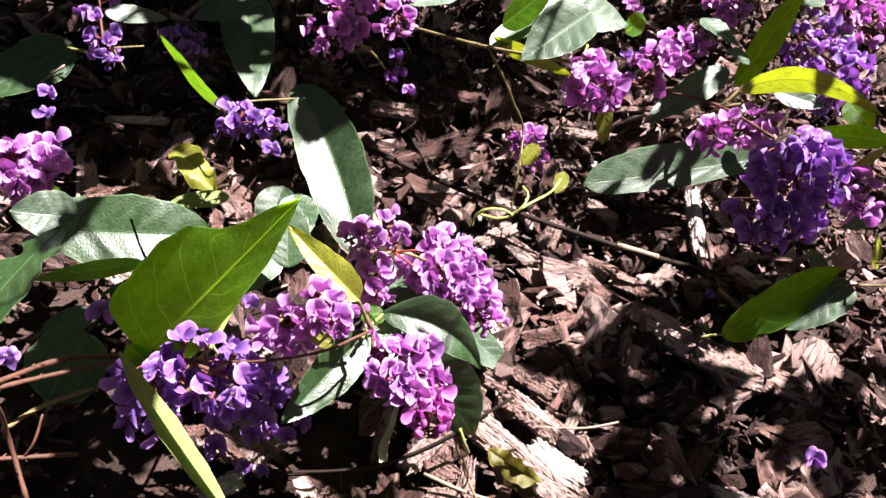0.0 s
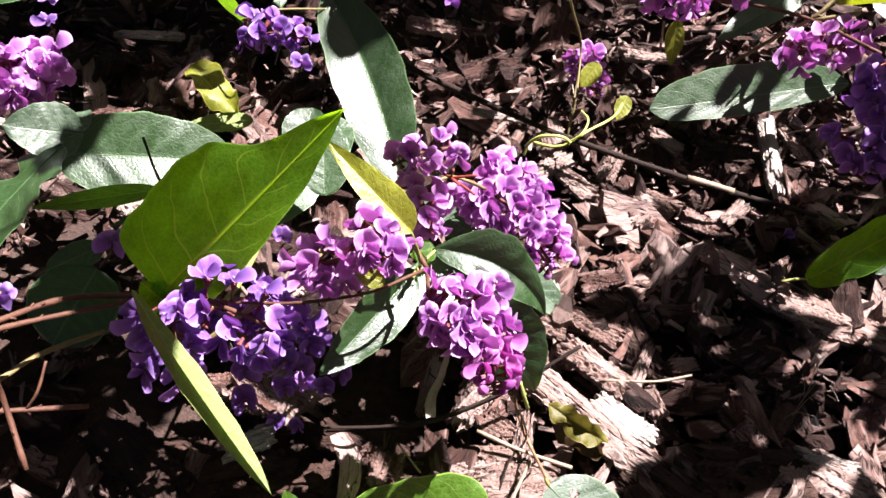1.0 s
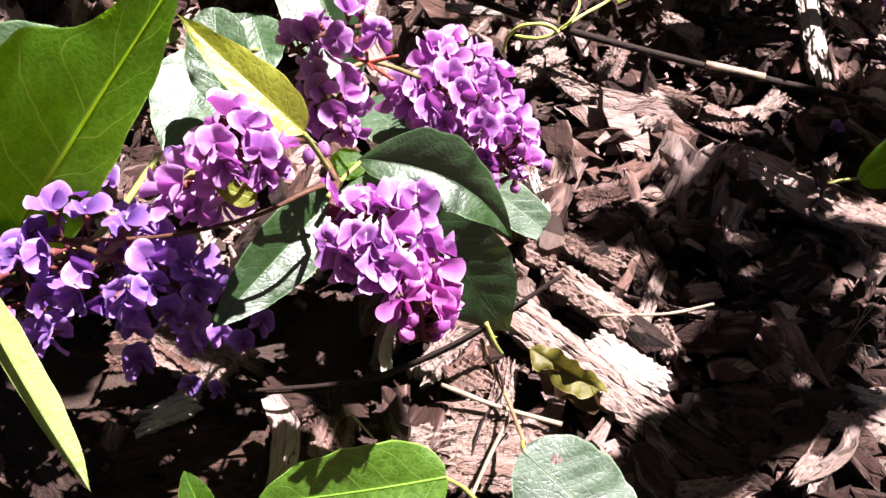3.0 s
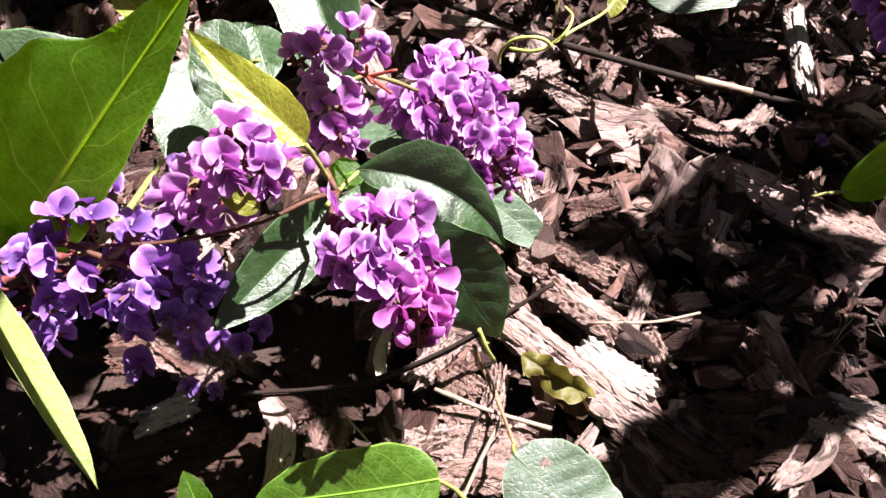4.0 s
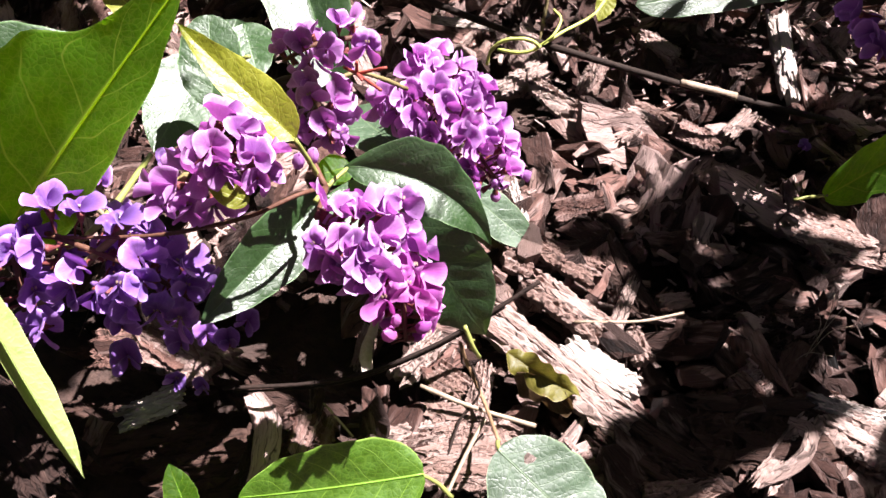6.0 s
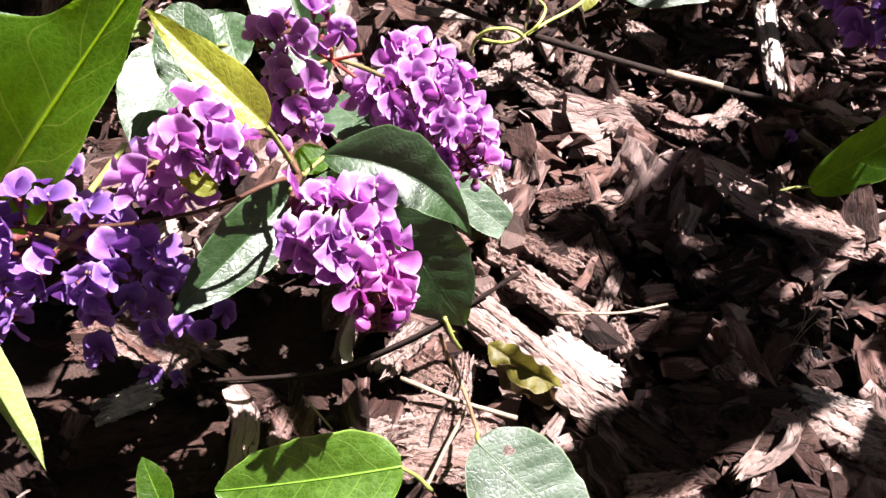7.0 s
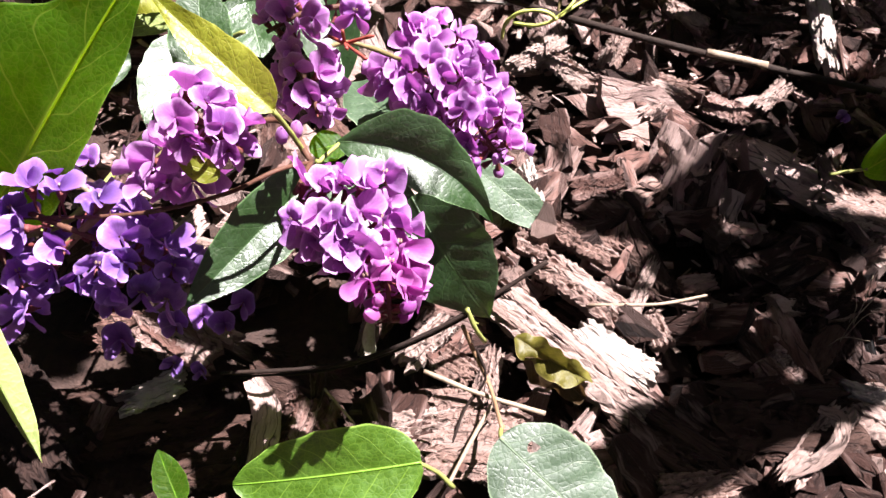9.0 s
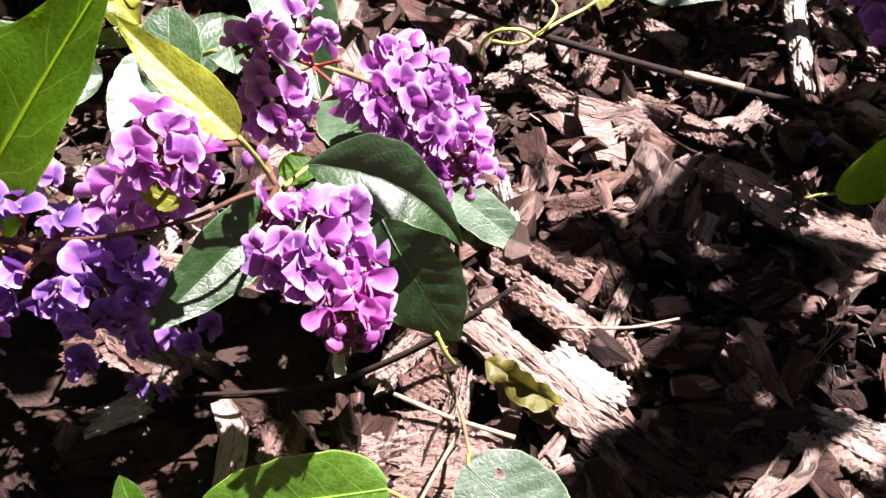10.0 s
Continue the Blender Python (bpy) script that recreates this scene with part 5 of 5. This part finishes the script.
# ---- twigs and fallen things ----
tagged(stem('twig', None, [(-0.0472, 0.0155, 0.0220), (-0.0228, 0.0194, 0.0220), (-0.0074, 0.0233, 0.0240), (0.0109, 0.0319, 0.0280), (0.0264, 0.0417, 0.0330), (0.0385, 0.0489, 0.0390)], 0.00055, STEM_BROWN, nodes=5, r_end=0.0007), 'thin dark curved twig lying above bark mulch', 'twig')
tagged(stem('twig', None, [(-0.0445, 0.0156, 0.0200), (-0.0214, 0.0194, 0.0200), (-0.0044, 0.0249, 0.0220), (0.0141, 0.0343, 0.0260), (0.0295, 0.0443, 0.0310)], 0.00038, STEM_BROWN, r_end=0.0006), 'thin dark curved twig lying above bark mulch', 'twig')
tagged(stem('straw', None, [(0.0070, 0.0250, 0.0140), (0.0230, 0.0210, 0.0110), (0.0420, 0.0180, 0.0080)], 0.0007, STRAW), 'pale dry straw stalk lying on bark mulch', 'straw')
tagged(stem('straw', None, [(0.0539, 0.0527, 0.0110), (0.0748, 0.0549, 0.0110), (0.0909, 0.0613, 0.0080)], 0.0005, STRAW), 'thin pale straw lying on bark mulch', 'straw')
stick = tagged(stem('stick', None, [(-0.0395, 0.1938, 0.0330), (-0.0026, 0.1814, 0.0290), (0.0394, 0.1671, 0.0260), (0.0962, 0.1527, 0.0235), (0.1165, 0.1492, 0.0225), (0.1598, 0.1500, 0.0140)], 0.0015, STEM_BROWN, nodes=5, r_end=0.0012), 'long dark brown stick lying across bark mulch', 'stick')
stem('peeled_patch', stick, [(0.0950, 0.1528, 0.0245), (0.1161, 0.1490, 0.0235)], 0.00145, STRAW, label='peeled pale patch of wood')
tagged(stem('straw', None, [(-0.0200, 0.0170, 0.0140), (-0.0110, 0.0100, 0.0080)], 0.00035, STRAW), 'thin pale straw lying on bark mulch', 'straw')
dry = leaf(None, (0.0322, 0.0373, 0.0160), (0.0547, 0.0268, 0.0120), 0.0115, (-0.3, -0.6, 0.7), LEAF_DRY, fold=36, wave=0.2, bow=0.05, twist=25, name="dry_leaf", left=((0, 0.02), (0.1, 0.15), (0.17, 0.11), (0.3, 0.24), (0.38, 0.18), (0.5, 0.26), (0.6, 0.19), (0.72, 0.21), (0.85, 0.1), (1, 0)), right=((0, 0.02), (0.12, 0.18), (0.22, 0.2), (0.3, 0.13), (0.42, 0.25), (0.55, 0.22), (0.63, 0.15), (0.75, 0.19), (0.9, 0.06), (1, 0)))
leaf(dry, (0.0345, 0.0335, 0.0130), (0.0535, 0.0245, 0.0060), 0.012, (0.1, -0.95, 0.2), LEAF_BROWN, fold=12, wave=0.16, bow=-0.04, twist=-20, a=0.6, b=0.6, name="withered_flap")
tagged(dry, "curled brown and green dry leaf lying on mulch", "leaf")
tagged(one_flower(None, (0.1742, 0.0510, 0.0130), (-0.2, -0.5, 0.8), (0.3, 0.8, 0.3), "violet", "half", 0.95, random.Random(8), "fallen_flower"), "fallen violet pea flower lying on bark mulch", "flower")
tagged(one_flower(None, (0.1481, 0.1433, 0.0060), (-0.2, -0.5, 0.8), (0.6, 0.5, 0.3), "violet", "half", 0.5, random.Random(5), "fallen_flower"), "fallen violet pea flower lying on bark mulch", "flower")
tagged(ribbon('dry_husk', [(-0.0070, 0.0430, 0.0340), (-0.0080, 0.0400, 0.0220), (-0.0100, 0.0360, 0.0140), (-0.0090, 0.0310, 0.0080)], [0.0022, 0.0030, 0.0034, 0.0048, 0.0040], 0.0005, HUSK, (0.2, -0.7, 0.7), 20, 0.35), 'bleached curled dry husk standing in the mulch', 'husk')
tagged(ribbon('bark_strip', [(0.1170, 0.0250, 0.0120), (0.1220, 0.0220, 0.0130), (0.1200, 0.0150, 0.0130), (0.1150, 0.0100, 0.0100), (0.1070, 0.0060, 0.0060)], [0.0025, 0.004, 0.0045, 0.005, 0.003], 0.0012, WOOD_TAN, (0, -0.3, 1), 50, 0.2), 'pale twisted strip of bark on dark mulch', 'bark strip')
tagged(ribbon('bark_strip', [(-0.0210, 0.0210, 0.0160), (-0.0220, 0.0170, 0.0100), (-0.0230, 0.0110, 0.0060)], [0.002, 0.004, 0.003], 0.001, BARK, (0, -0.8, 0.6), 60, 0.1), 'reddish frayed strip of bark standing in the mulch', 'bark strip')
tagged(ribbon('bark_strip', [(-0.0410, 0.0190, 0.0120), (-0.0360, 0.0110, 0.0100), (-0.0360, 0.0020, 0.0080), (-0.0380, -0.0060, 0.0060)], [0.006, 0.009, 0.009, 0.005], 0.0011, BARK, (0.1, -0.5, 0.8), -40, 0.25), 'reddish-brown curled strip of bark lying in shade', 'bark strip')
fibres = thing('root_fibres', (0.1330, 0.0520, 0.0040), 'tuft of thin pale root fibres lying on mulch', 'fibres')
for points in ([(0.1300, 0.0500, 0.0060), (0.1320, 0.0540, 0.0120), (0.1460, 0.0690, 0.0080)], [(0.1320, 0.0520, 0.0060), (0.1370, 0.0570, 0.0110), (0.1470, 0.0620, 0.0080)], [(0.1350, 0.0560, 0.0060), (0.1370, 0.0620, 0.0130), (0.1440, 0.0740, 0.0080)], [(0.1270, 0.0490, 0.0050), (0.1300, 0.0500, 0.0090), (0.1390, 0.0510, 0.0060)], [(0.1340, 0.0570, 0.0060), (0.1340, 0.0590, 0.0120), (0.1370, 0.0680, 0.0080)]):
    stem('fibre', fibres, points, 0.00013, STRAW)
for points in ([(-0.0120, 0.0420, 0.0200), (-0.0050, 0.0420, 0.0120)], [(0.0260, 0.0120, 0.0140), (0.0210, 0.0070, 0.0080), (0.0150, 0.0030, 0.0060)], [(0.0280, 0.0530, 0.0120), (0.0340, 0.0500, 0.0080), (0.0330, 0.0390, 0.0080)]):
    tagged(stem('straw', None, points, 0.0003, STEM_BROWN, 0.0002), 'thin dark dry stalk lying on bark mulch', 'straw')
# ---- chips that stand out ----
hero_chip((0.0267, 0.0542, 0.0080), (0.0704, 0.0206, 0.0060), 0.013, 0.006, WOOD_TAN, even=0.15, ragged=0.05, ridges=5, label='large weathered grey-tan bark plank in the mulch')
hero_chip((0.0405, 0.0684, 0.0080), (0.0643, 0.0514, 0.0080), 0.011, 0.006, WOOD_TAN, even=0.3, ragged=0.06, ridges=3)
hero_chip((0.0517, 0.0451, 0.0080), (0.0722, 0.0312, 0.0070), 0.012, 0.004, WOOD_PALE, even=0.4, label='bleached whitish wood chip lying in the mulch', ragged=0.08)
hero_chip((0.0435, 0.0836, 0.0070), (0.0639, 0.0741, 0.0060), 0.01, 0.005, WOOD_TAN, even=0.4)
hero_chip((0.0670, 0.0519, 0.0060), (0.0755, 0.0715, 0.0080), 0.005, 0.003, WOOD_TAN)
hero_chip((0.1611, 0.2166, 0.0060), (0.1704, 0.1977, 0.0040), 0.007, 0.003, WOOD_TAN, ridges=3)
hero_chip((0.1513, 0.2195, 0.0080), (0.1483, 0.1708, 0.0060), 0.009, 0.005, WOOD_PALE, ridges=3, even=0.4, label='upright pale split wood chip in the mulch')
hero_chip((0.0895, 0.0237, 0.0030), (0.1281, 0.0248, 0.0040), 0.026, 0.008, BARK_DARK_SHADED, label='wide dark ridged slab of bark', ridges=8, even=0.4)
hero_chip((0.1265, 0.0271, 0.0060), (0.1076, 0.0060, 0.0050), 0.008, 0.004, WOOD_TAN, curl=0.3)
hero_chip((0.1306, 0.0315, 0.0050), (0.1536, 0.0196, 0.0050), 0.017, 0.006, WOOD_TAN, ridges=5, even=0.4)
hero_chip((0.1280, 0.0341, 0.0080), (0.1494, 0.0291, 0.0080), 0.005, 0.003, WOOD_PALE)
hero_chip((0.1334, 0.1029, 0.0060), (0.1607, 0.0920, 0.0060), 0.014, 0.004, WOOD_TAN, ragged=0.12, even=0.6, curl=0.12)
hero_chip((0.1364, 0.1173, 0.0080), (0.1433, 0.0996, 0.0050), 0.005, 0.003, WOOD_TAN, ragged=0.25)
hero_chip((0.1427, 0.0857, 0.0040), (0.1617, 0.0957, 0.0060), 0.012, 0.004, WOOD_TAN)
hero_chip((0.0754, 0.1588, 0.0050), (0.0953, 0.1504, 0.0040), 0.013, 0.004, WOOD_TAN, ragged=0.25)
hero_chip((0.0754, 0.1398, 0.0040), (0.0864, 0.1516, 0.0040), 0.009, 0.003, WOOD_TAN)
hero_chip((-0.0002, 0.1917, 0.0120), (0.0232, 0.1902, 0.0120), 0.004, 0.002, WOOD_PALE)
hero_chip((0.0260, 0.1567, 0.0080), (0.0454, 0.1720, 0.0080), 0.009, 0.004, WOOD_TAN)
hero_chip((0.0396, 0.1630, 0.0080), (0.0567, 0.1526, 0.0060), 0.01, 0.004, WOOD_TAN)
hero_chip((0.0697, 0.1783, 0.0100), (0.0626, 0.1639, 0.0050), 0.009, 0.004, WOOD_TAN)
hero_chip((0.0893, 0.2016, 0.0060), (0.1039, 0.1911, 0.0040), 0.009, 0.004, WOOD_TAN)
hero_chip((0.0096, 0.0076, 0.0040), (0.0376, 0.0083, 0.0040), 0.019, 0.005, WOOD_TAN, ridges=4)
hero_chip((-0.0039, 0.0099, 0.0040), (0.0190, 0.0150, 0.0040), 0.011, 0.004, WOOD_TAN)
hero_chip((0.0109, 0.0167, 0.0040), (0.0276, 0.0223, 0.0040), 0.012, 0.004, WOOD_TAN)
hero_chip((-0.0003, 0.0304, 0.0050), (0.0121, 0.0443, 0.0080), 0.008, 0.004, WOOD_TAN)
hero_chip((0.0107, 0.0343, 0.0050), (0.0211, 0.0281, 0.0040), 0.01, 0.004, WOOD_TAN)
hero_chip((0.0235, 0.0197, 0.0050), (0.0272, 0.0373, 0.0060), 0.007, 0.004, WOOD_TAN)
hero_chip((-0.0124, 0.0327, 0.0060), (-0.0104, 0.0426, 0.0080), 0.006, 0.003, WOOD_TAN, even=0.5)
hero_chip((-0.0088, 0.0532, 0.0120), (-0.0122, 0.0341, 0.0040), 0.005, 0.002, WOOD_TAN, even=0.5)
hero_chip((-0.0229, 0.0230, 0.0140), (-0.0230, 0.0161, 0.0060), 0.004, 0.004, BARK)
hero_chip((-0.0231, 0.0165, 0.0050), (-0.0277, -0.0015, 0.0020), 0.016, 0.008, BARK)
# This chip has the dark bark colour in place of shade.
hero_chip((-0.0388, -0.0047, 0.0040), (-0.0350, 0.0133, 0.0060), 0.009, 0.003, BARK_DARK_SHADED, curl=0.25)
hero_chip((-0.0247, 0.2107, 0.0080), (0.0173, 0.2351, 0.0120), 0.014, 0.006, BARK)
hero_chip((-0.0397, 0.2569, 0.0100), (-0.0140, 0.2568, 0.0100), 0.011, 0.006, WOOD_TAN)
hero_chip((-0.1691, 0.1498, 0.0120), (-0.1405, 0.1636, 0.0100), 0.013, 0.005, BARK)
hero_chip((-0.1495, 0.1095, 0.0200), (-0.1302, 0.1000, 0.0120), 0.01, 0.005, WOOD_TAN)
hero_chip((-0.1814, 0.2165, 0.0100), (-0.1529, 0.2198, 0.0100), 0.005, 0.003, WOOD_PALE)
hero_chip((0.0626, 0.0226, 0.0020), (0.0961, 0.0015, 0.0020), 0.018, 0.008, BARK_DARK_SHADED, ridges=5, even=0.5)
hero_chip((0.0735, -0.0015, 0.0060), (0.0939, 0.0045, 0.0050), 0.01, 0.005, WOOD_TAN)
hero_chip((0.1065, 0.0426, 0.0060), (0.1140, 0.0346, 0.0040), 0.016, 0.007, BARK)
hero_chip((0.0726, 0.0540, 0.0050), (0.0779, 0.0435, 0.0060), 0.008, 0.005, WOOD_TAN)
hero_chip((0.0850, 0.0665, 0.0040), (0.0949, 0.0696, 0.0040), 0.006, 0.003, WOOD_TAN)
hero_chip((0.0637, 0.0990, 0.0020), (0.0778, 0.0627, 0.0020), 0.014, 0.007, BARK_DARK_SHADED)
hero_chip((0.1106, 0.0625, 0.0000), (0.1364, 0.0671, 0.0000), 0.01, 0.006, BARK_DARK_SHADED)
hero_chip((0.1162, 0.0384, 0.0000), (0.1308, 0.0580, -0.0000), 0.014, 0.007, BARK_DARK_SHADED)
hero_chip((0.1128, 0.1974, 0.0000), (0.1400, 0.1969, 0.0000), 0.024, 0.008, BARK_DARK_SHADED)
hero_chip((0.0784, 0.2592, 0.0080), (0.1085, 0.2598, 0.0080), 0.008, 0.004, WOOD_TAN)
hero_chip((0.0503, 0.2848, 0.0100), (0.0682, 0.2799, 0.0100), 0.006, 0.003, WOOD_TAN)
hero_chip((0.1115, 0.2835, 0.0120), (0.1459, 0.2926, 0.0120), 0.004, 0.003, BARK)
hero_chip((0.0501, 0.1025, 0.0040), (0.0668, 0.1081, 0.0040), 0.009, 0.004, BARK)
hero_chip((0.0996, 0.1484, 0.0040), (0.1156, 0.1426, 0.0040), 0.011, 0.004, BARK)
hero_chip((0.1185, 0.1474, 0.0040), (0.1310, 0.1592, 0.0060), 0.007, 0.003, WOOD_TAN)
hero_chip((0.0413, 0.0756, 0.0040), (0.0313, 0.0779, 0.0060), 0.008, 0.004, WOOD_TAN)
hero_chip((0.0326, 0.1148, 0.0040), (0.0382, 0.0945, 0.0040), 0.006, 0.004, WOOD_PALE)
hero_chip((0.1436, 0.1078, 0.0040), (0.1798, 0.0923, 0.0030), 0.016, 0.004, WOOD_TAN, ragged=0.25)
hero_chip((-0.0773, 0.0111, 0.0060), (-0.0648, 0.0175, 0.0060), 0.008, 0.003, WOOD_PALE, ragged=0.25)
hero_chip((-0.0767, 0.0389, 0.0120), (-0.0540, 0.0276, 0.0080), 0.02, 0.005, BARK, ridges=4, label='flaky reddish bark chip below the flowers')
hero_chip((-0.0935, 0.0308, 0.0060), (-0.0769, 0.0342, 0.0060), 0.014, 0.004, BARK)
# Four added dark flakes that stand in for the shade below the flowers.
hero_chip((-0.1025, 0.0078, -0.0120), (-0.0595, 0.0198, -0.0120), 0.024, 0.006, BARK_DARK_SHADED, ridges=5, even=0.4, label='wide flake of bark, darkened as shade below the flowers')
hero_chip((-0.0717, -0.0020, -0.0120), (-0.0328, 0.0118, -0.0120), 0.02, 0.006, BARK_DARK_SHADED, ridges=4, even=0.4)
hero_chip((-0.0491, 0.0325, -0.0100), (-0.0164, 0.0226, -0.0100), 0.018, 0.006, BARK_DARK_SHADED, ridges=4, even=0.4)
hero_chip((-0.1225, 0.0178, 0.0000), (-0.0915, -0.0073, 0.0000), 0.02, 0.006, BARK_DARK_SHADED, ridges=4, even=0.4)

# ---- bark mulch ----
def mulch():
    rng = random.Random(11)
    shapes = []
    for i in range(14):
        size = rng.uniform(0.009, 0.022)
        v, f, uv = chip_data(size, size * rng.uniform(0.3, 0.75), rng.uniform(0.0025, 0.007), 500 + i, 5, 4, 0.2, rng.uniform(-0.1, 0.15))
        me = bpy.data.meshes.new("wood_chip")
        me.from_pydata([tuple(q) for q in v], [], f)
        me.materials.append(BARK if i % 5 else WOOD_TAN)
        lay_uv = me.uv_layers.new(name="UVMap")
        idx = np.empty(len(me.loops), dtype=np.int32)
        me.loops.foreach_get("vertex_index", idx)
        lay_uv.data.foreach_set("uv", np.asarray(uv, dtype=np.float32)[idx].ravel())
        me.update()
        shapes.append(me)

    def hollow(x, y):
        """A bare dip in the mulch below the flowers, added so dark soil imitates shade."""
        return ((x + 0.068) / 0.052) ** 2 + ((y - 0.010) / 0.024) ** 2 < 1 or ((x + 0.035) / 0.034) ** 2 + ((y - 0.038) / 0.026) ** 2 < 1 or ((x + 0.118) / 0.034) ** 2 + ((y - 0.024) / 0.022) ** 2 < 1 or ((x + 0.030) / 0.026) ** 2 + ((y - 0.006) / 0.016) ** 2 < 1

    def kept(x, y):
        """Where larger things lie on top of the mulch."""
        return hollow(x, y) or (0.026 < x < 0.066 and 0.012 < y < 0.048)

    def spot(x, y, z):
        tip = 58 if rng.random() < 0.7 else 85
        return Matrix.Translation((x, y, z)) @ pose(0, 0, 0, rng.gauss(0, tip * 0.5), rng.gauss(0, tip * 0.45), rng.uniform(0, 360))

    for _ in range(300):
        x, y = rng.uniform(-0.09, 0.20), rng.uniform(-0.01, 0.24)
        while kept(x, y):
            x, y = rng.uniform(-0.09, 0.20), rng.uniform(-0.01, 0.24)
        ob = adopt(new("wood_chip", rng.choice(shapes)), ground)
        s = rng.uniform(0.7, 1.3)
        ob.matrix_basis = spot(x, y, rng.uniform(-0.003, 0.003)) @ Matrix.Diagonal((s, s, s, 1))
    V, F, U = [], [], []
    for k in range(7200):
        x, y = rng.uniform(-0.40, 0.52), rng.uniform(-0.07, 0.68)
        if hollow(x, y) and rng.random() < 0.95:
            continue
        size = rng.choice((0.005, 0.007, 0.010, 0.014, 0.019, 0.026)) * rng.uniform(0.8, 1.25)
        v, f, uv = chip_data(size, size * rng.uniform(0.25, 0.8), rng.uniform(0.0015, 0.007), k, 5, 4, 0.24, rng.uniform(-0.1, 0.2), len(V))
        V += lay(spot(x, y, rng.uniform(-0.026, -0.008 if kept(x, y) else 0.006)), v)
        F += f
        U += uv
    for k in range(5000):  # the bed goes on around
        x, y = rng.uniform(-1.3, 1.4), rng.uniform(-1.1, 1.6)
        if -0.40 < x < 0.52 and -0.07 < y < 0.68:
            continue
        size = rng.uniform(0.025, 0.06)
        v, f, uv = chip_data(size, size * rng.uniform(0.25, 0.7), rng.uniform(0.003, 0.008), 20000 + k, 3, 3, 0.2, 0.1, len(V))
        V += lay(spot(x, y, rng.uniform(-0.02, 0.0)), v)
        F += f
        U += uv
    rest = link_mesh("mulch", V, F, [BARK], None, U, smooth=False)
    tagged(rest, "reddish-brown shredded bark mulch covering the garden bed", "mulch", kind="stuff")
    # fine crumbs and fibres
    for name, mat, count, low, high, words in (("bark_crumbs", BARK, 4600, 0.003, 0.010, "fine brown crumbs strewn over bark mulch"), ("wood_splinters", WOOD_TAN, 1900, 0.002, 0.007, "fine tan splinters and fibres strewn over bark mulch")):
        V, F, U = [], [], []
        for k in range(count):
            x, y = rng.uniform(-0.25, 0.36), rng.uniform(-0.05, 0.50)
            if hollow(x, y):
                continue
            size = rng.uniform(low, high)
            v, f, uv = chip_data(size, size * rng.uniform(0.1, 0.4), rng.uniform(0.0004, 0.0012), 9000 + k, 4, 2, 0.2, rng.uniform(-0.2, 0.4), len(V))
            V += lay(spot(x, y, rng.uniform(-0.004, 0.0065)), v)
            F += f
            U += uv
        tagged(link_mesh(name, V, F, [mat], None, U, smooth=False), words, "mulch", kind="stuff")


mulch()
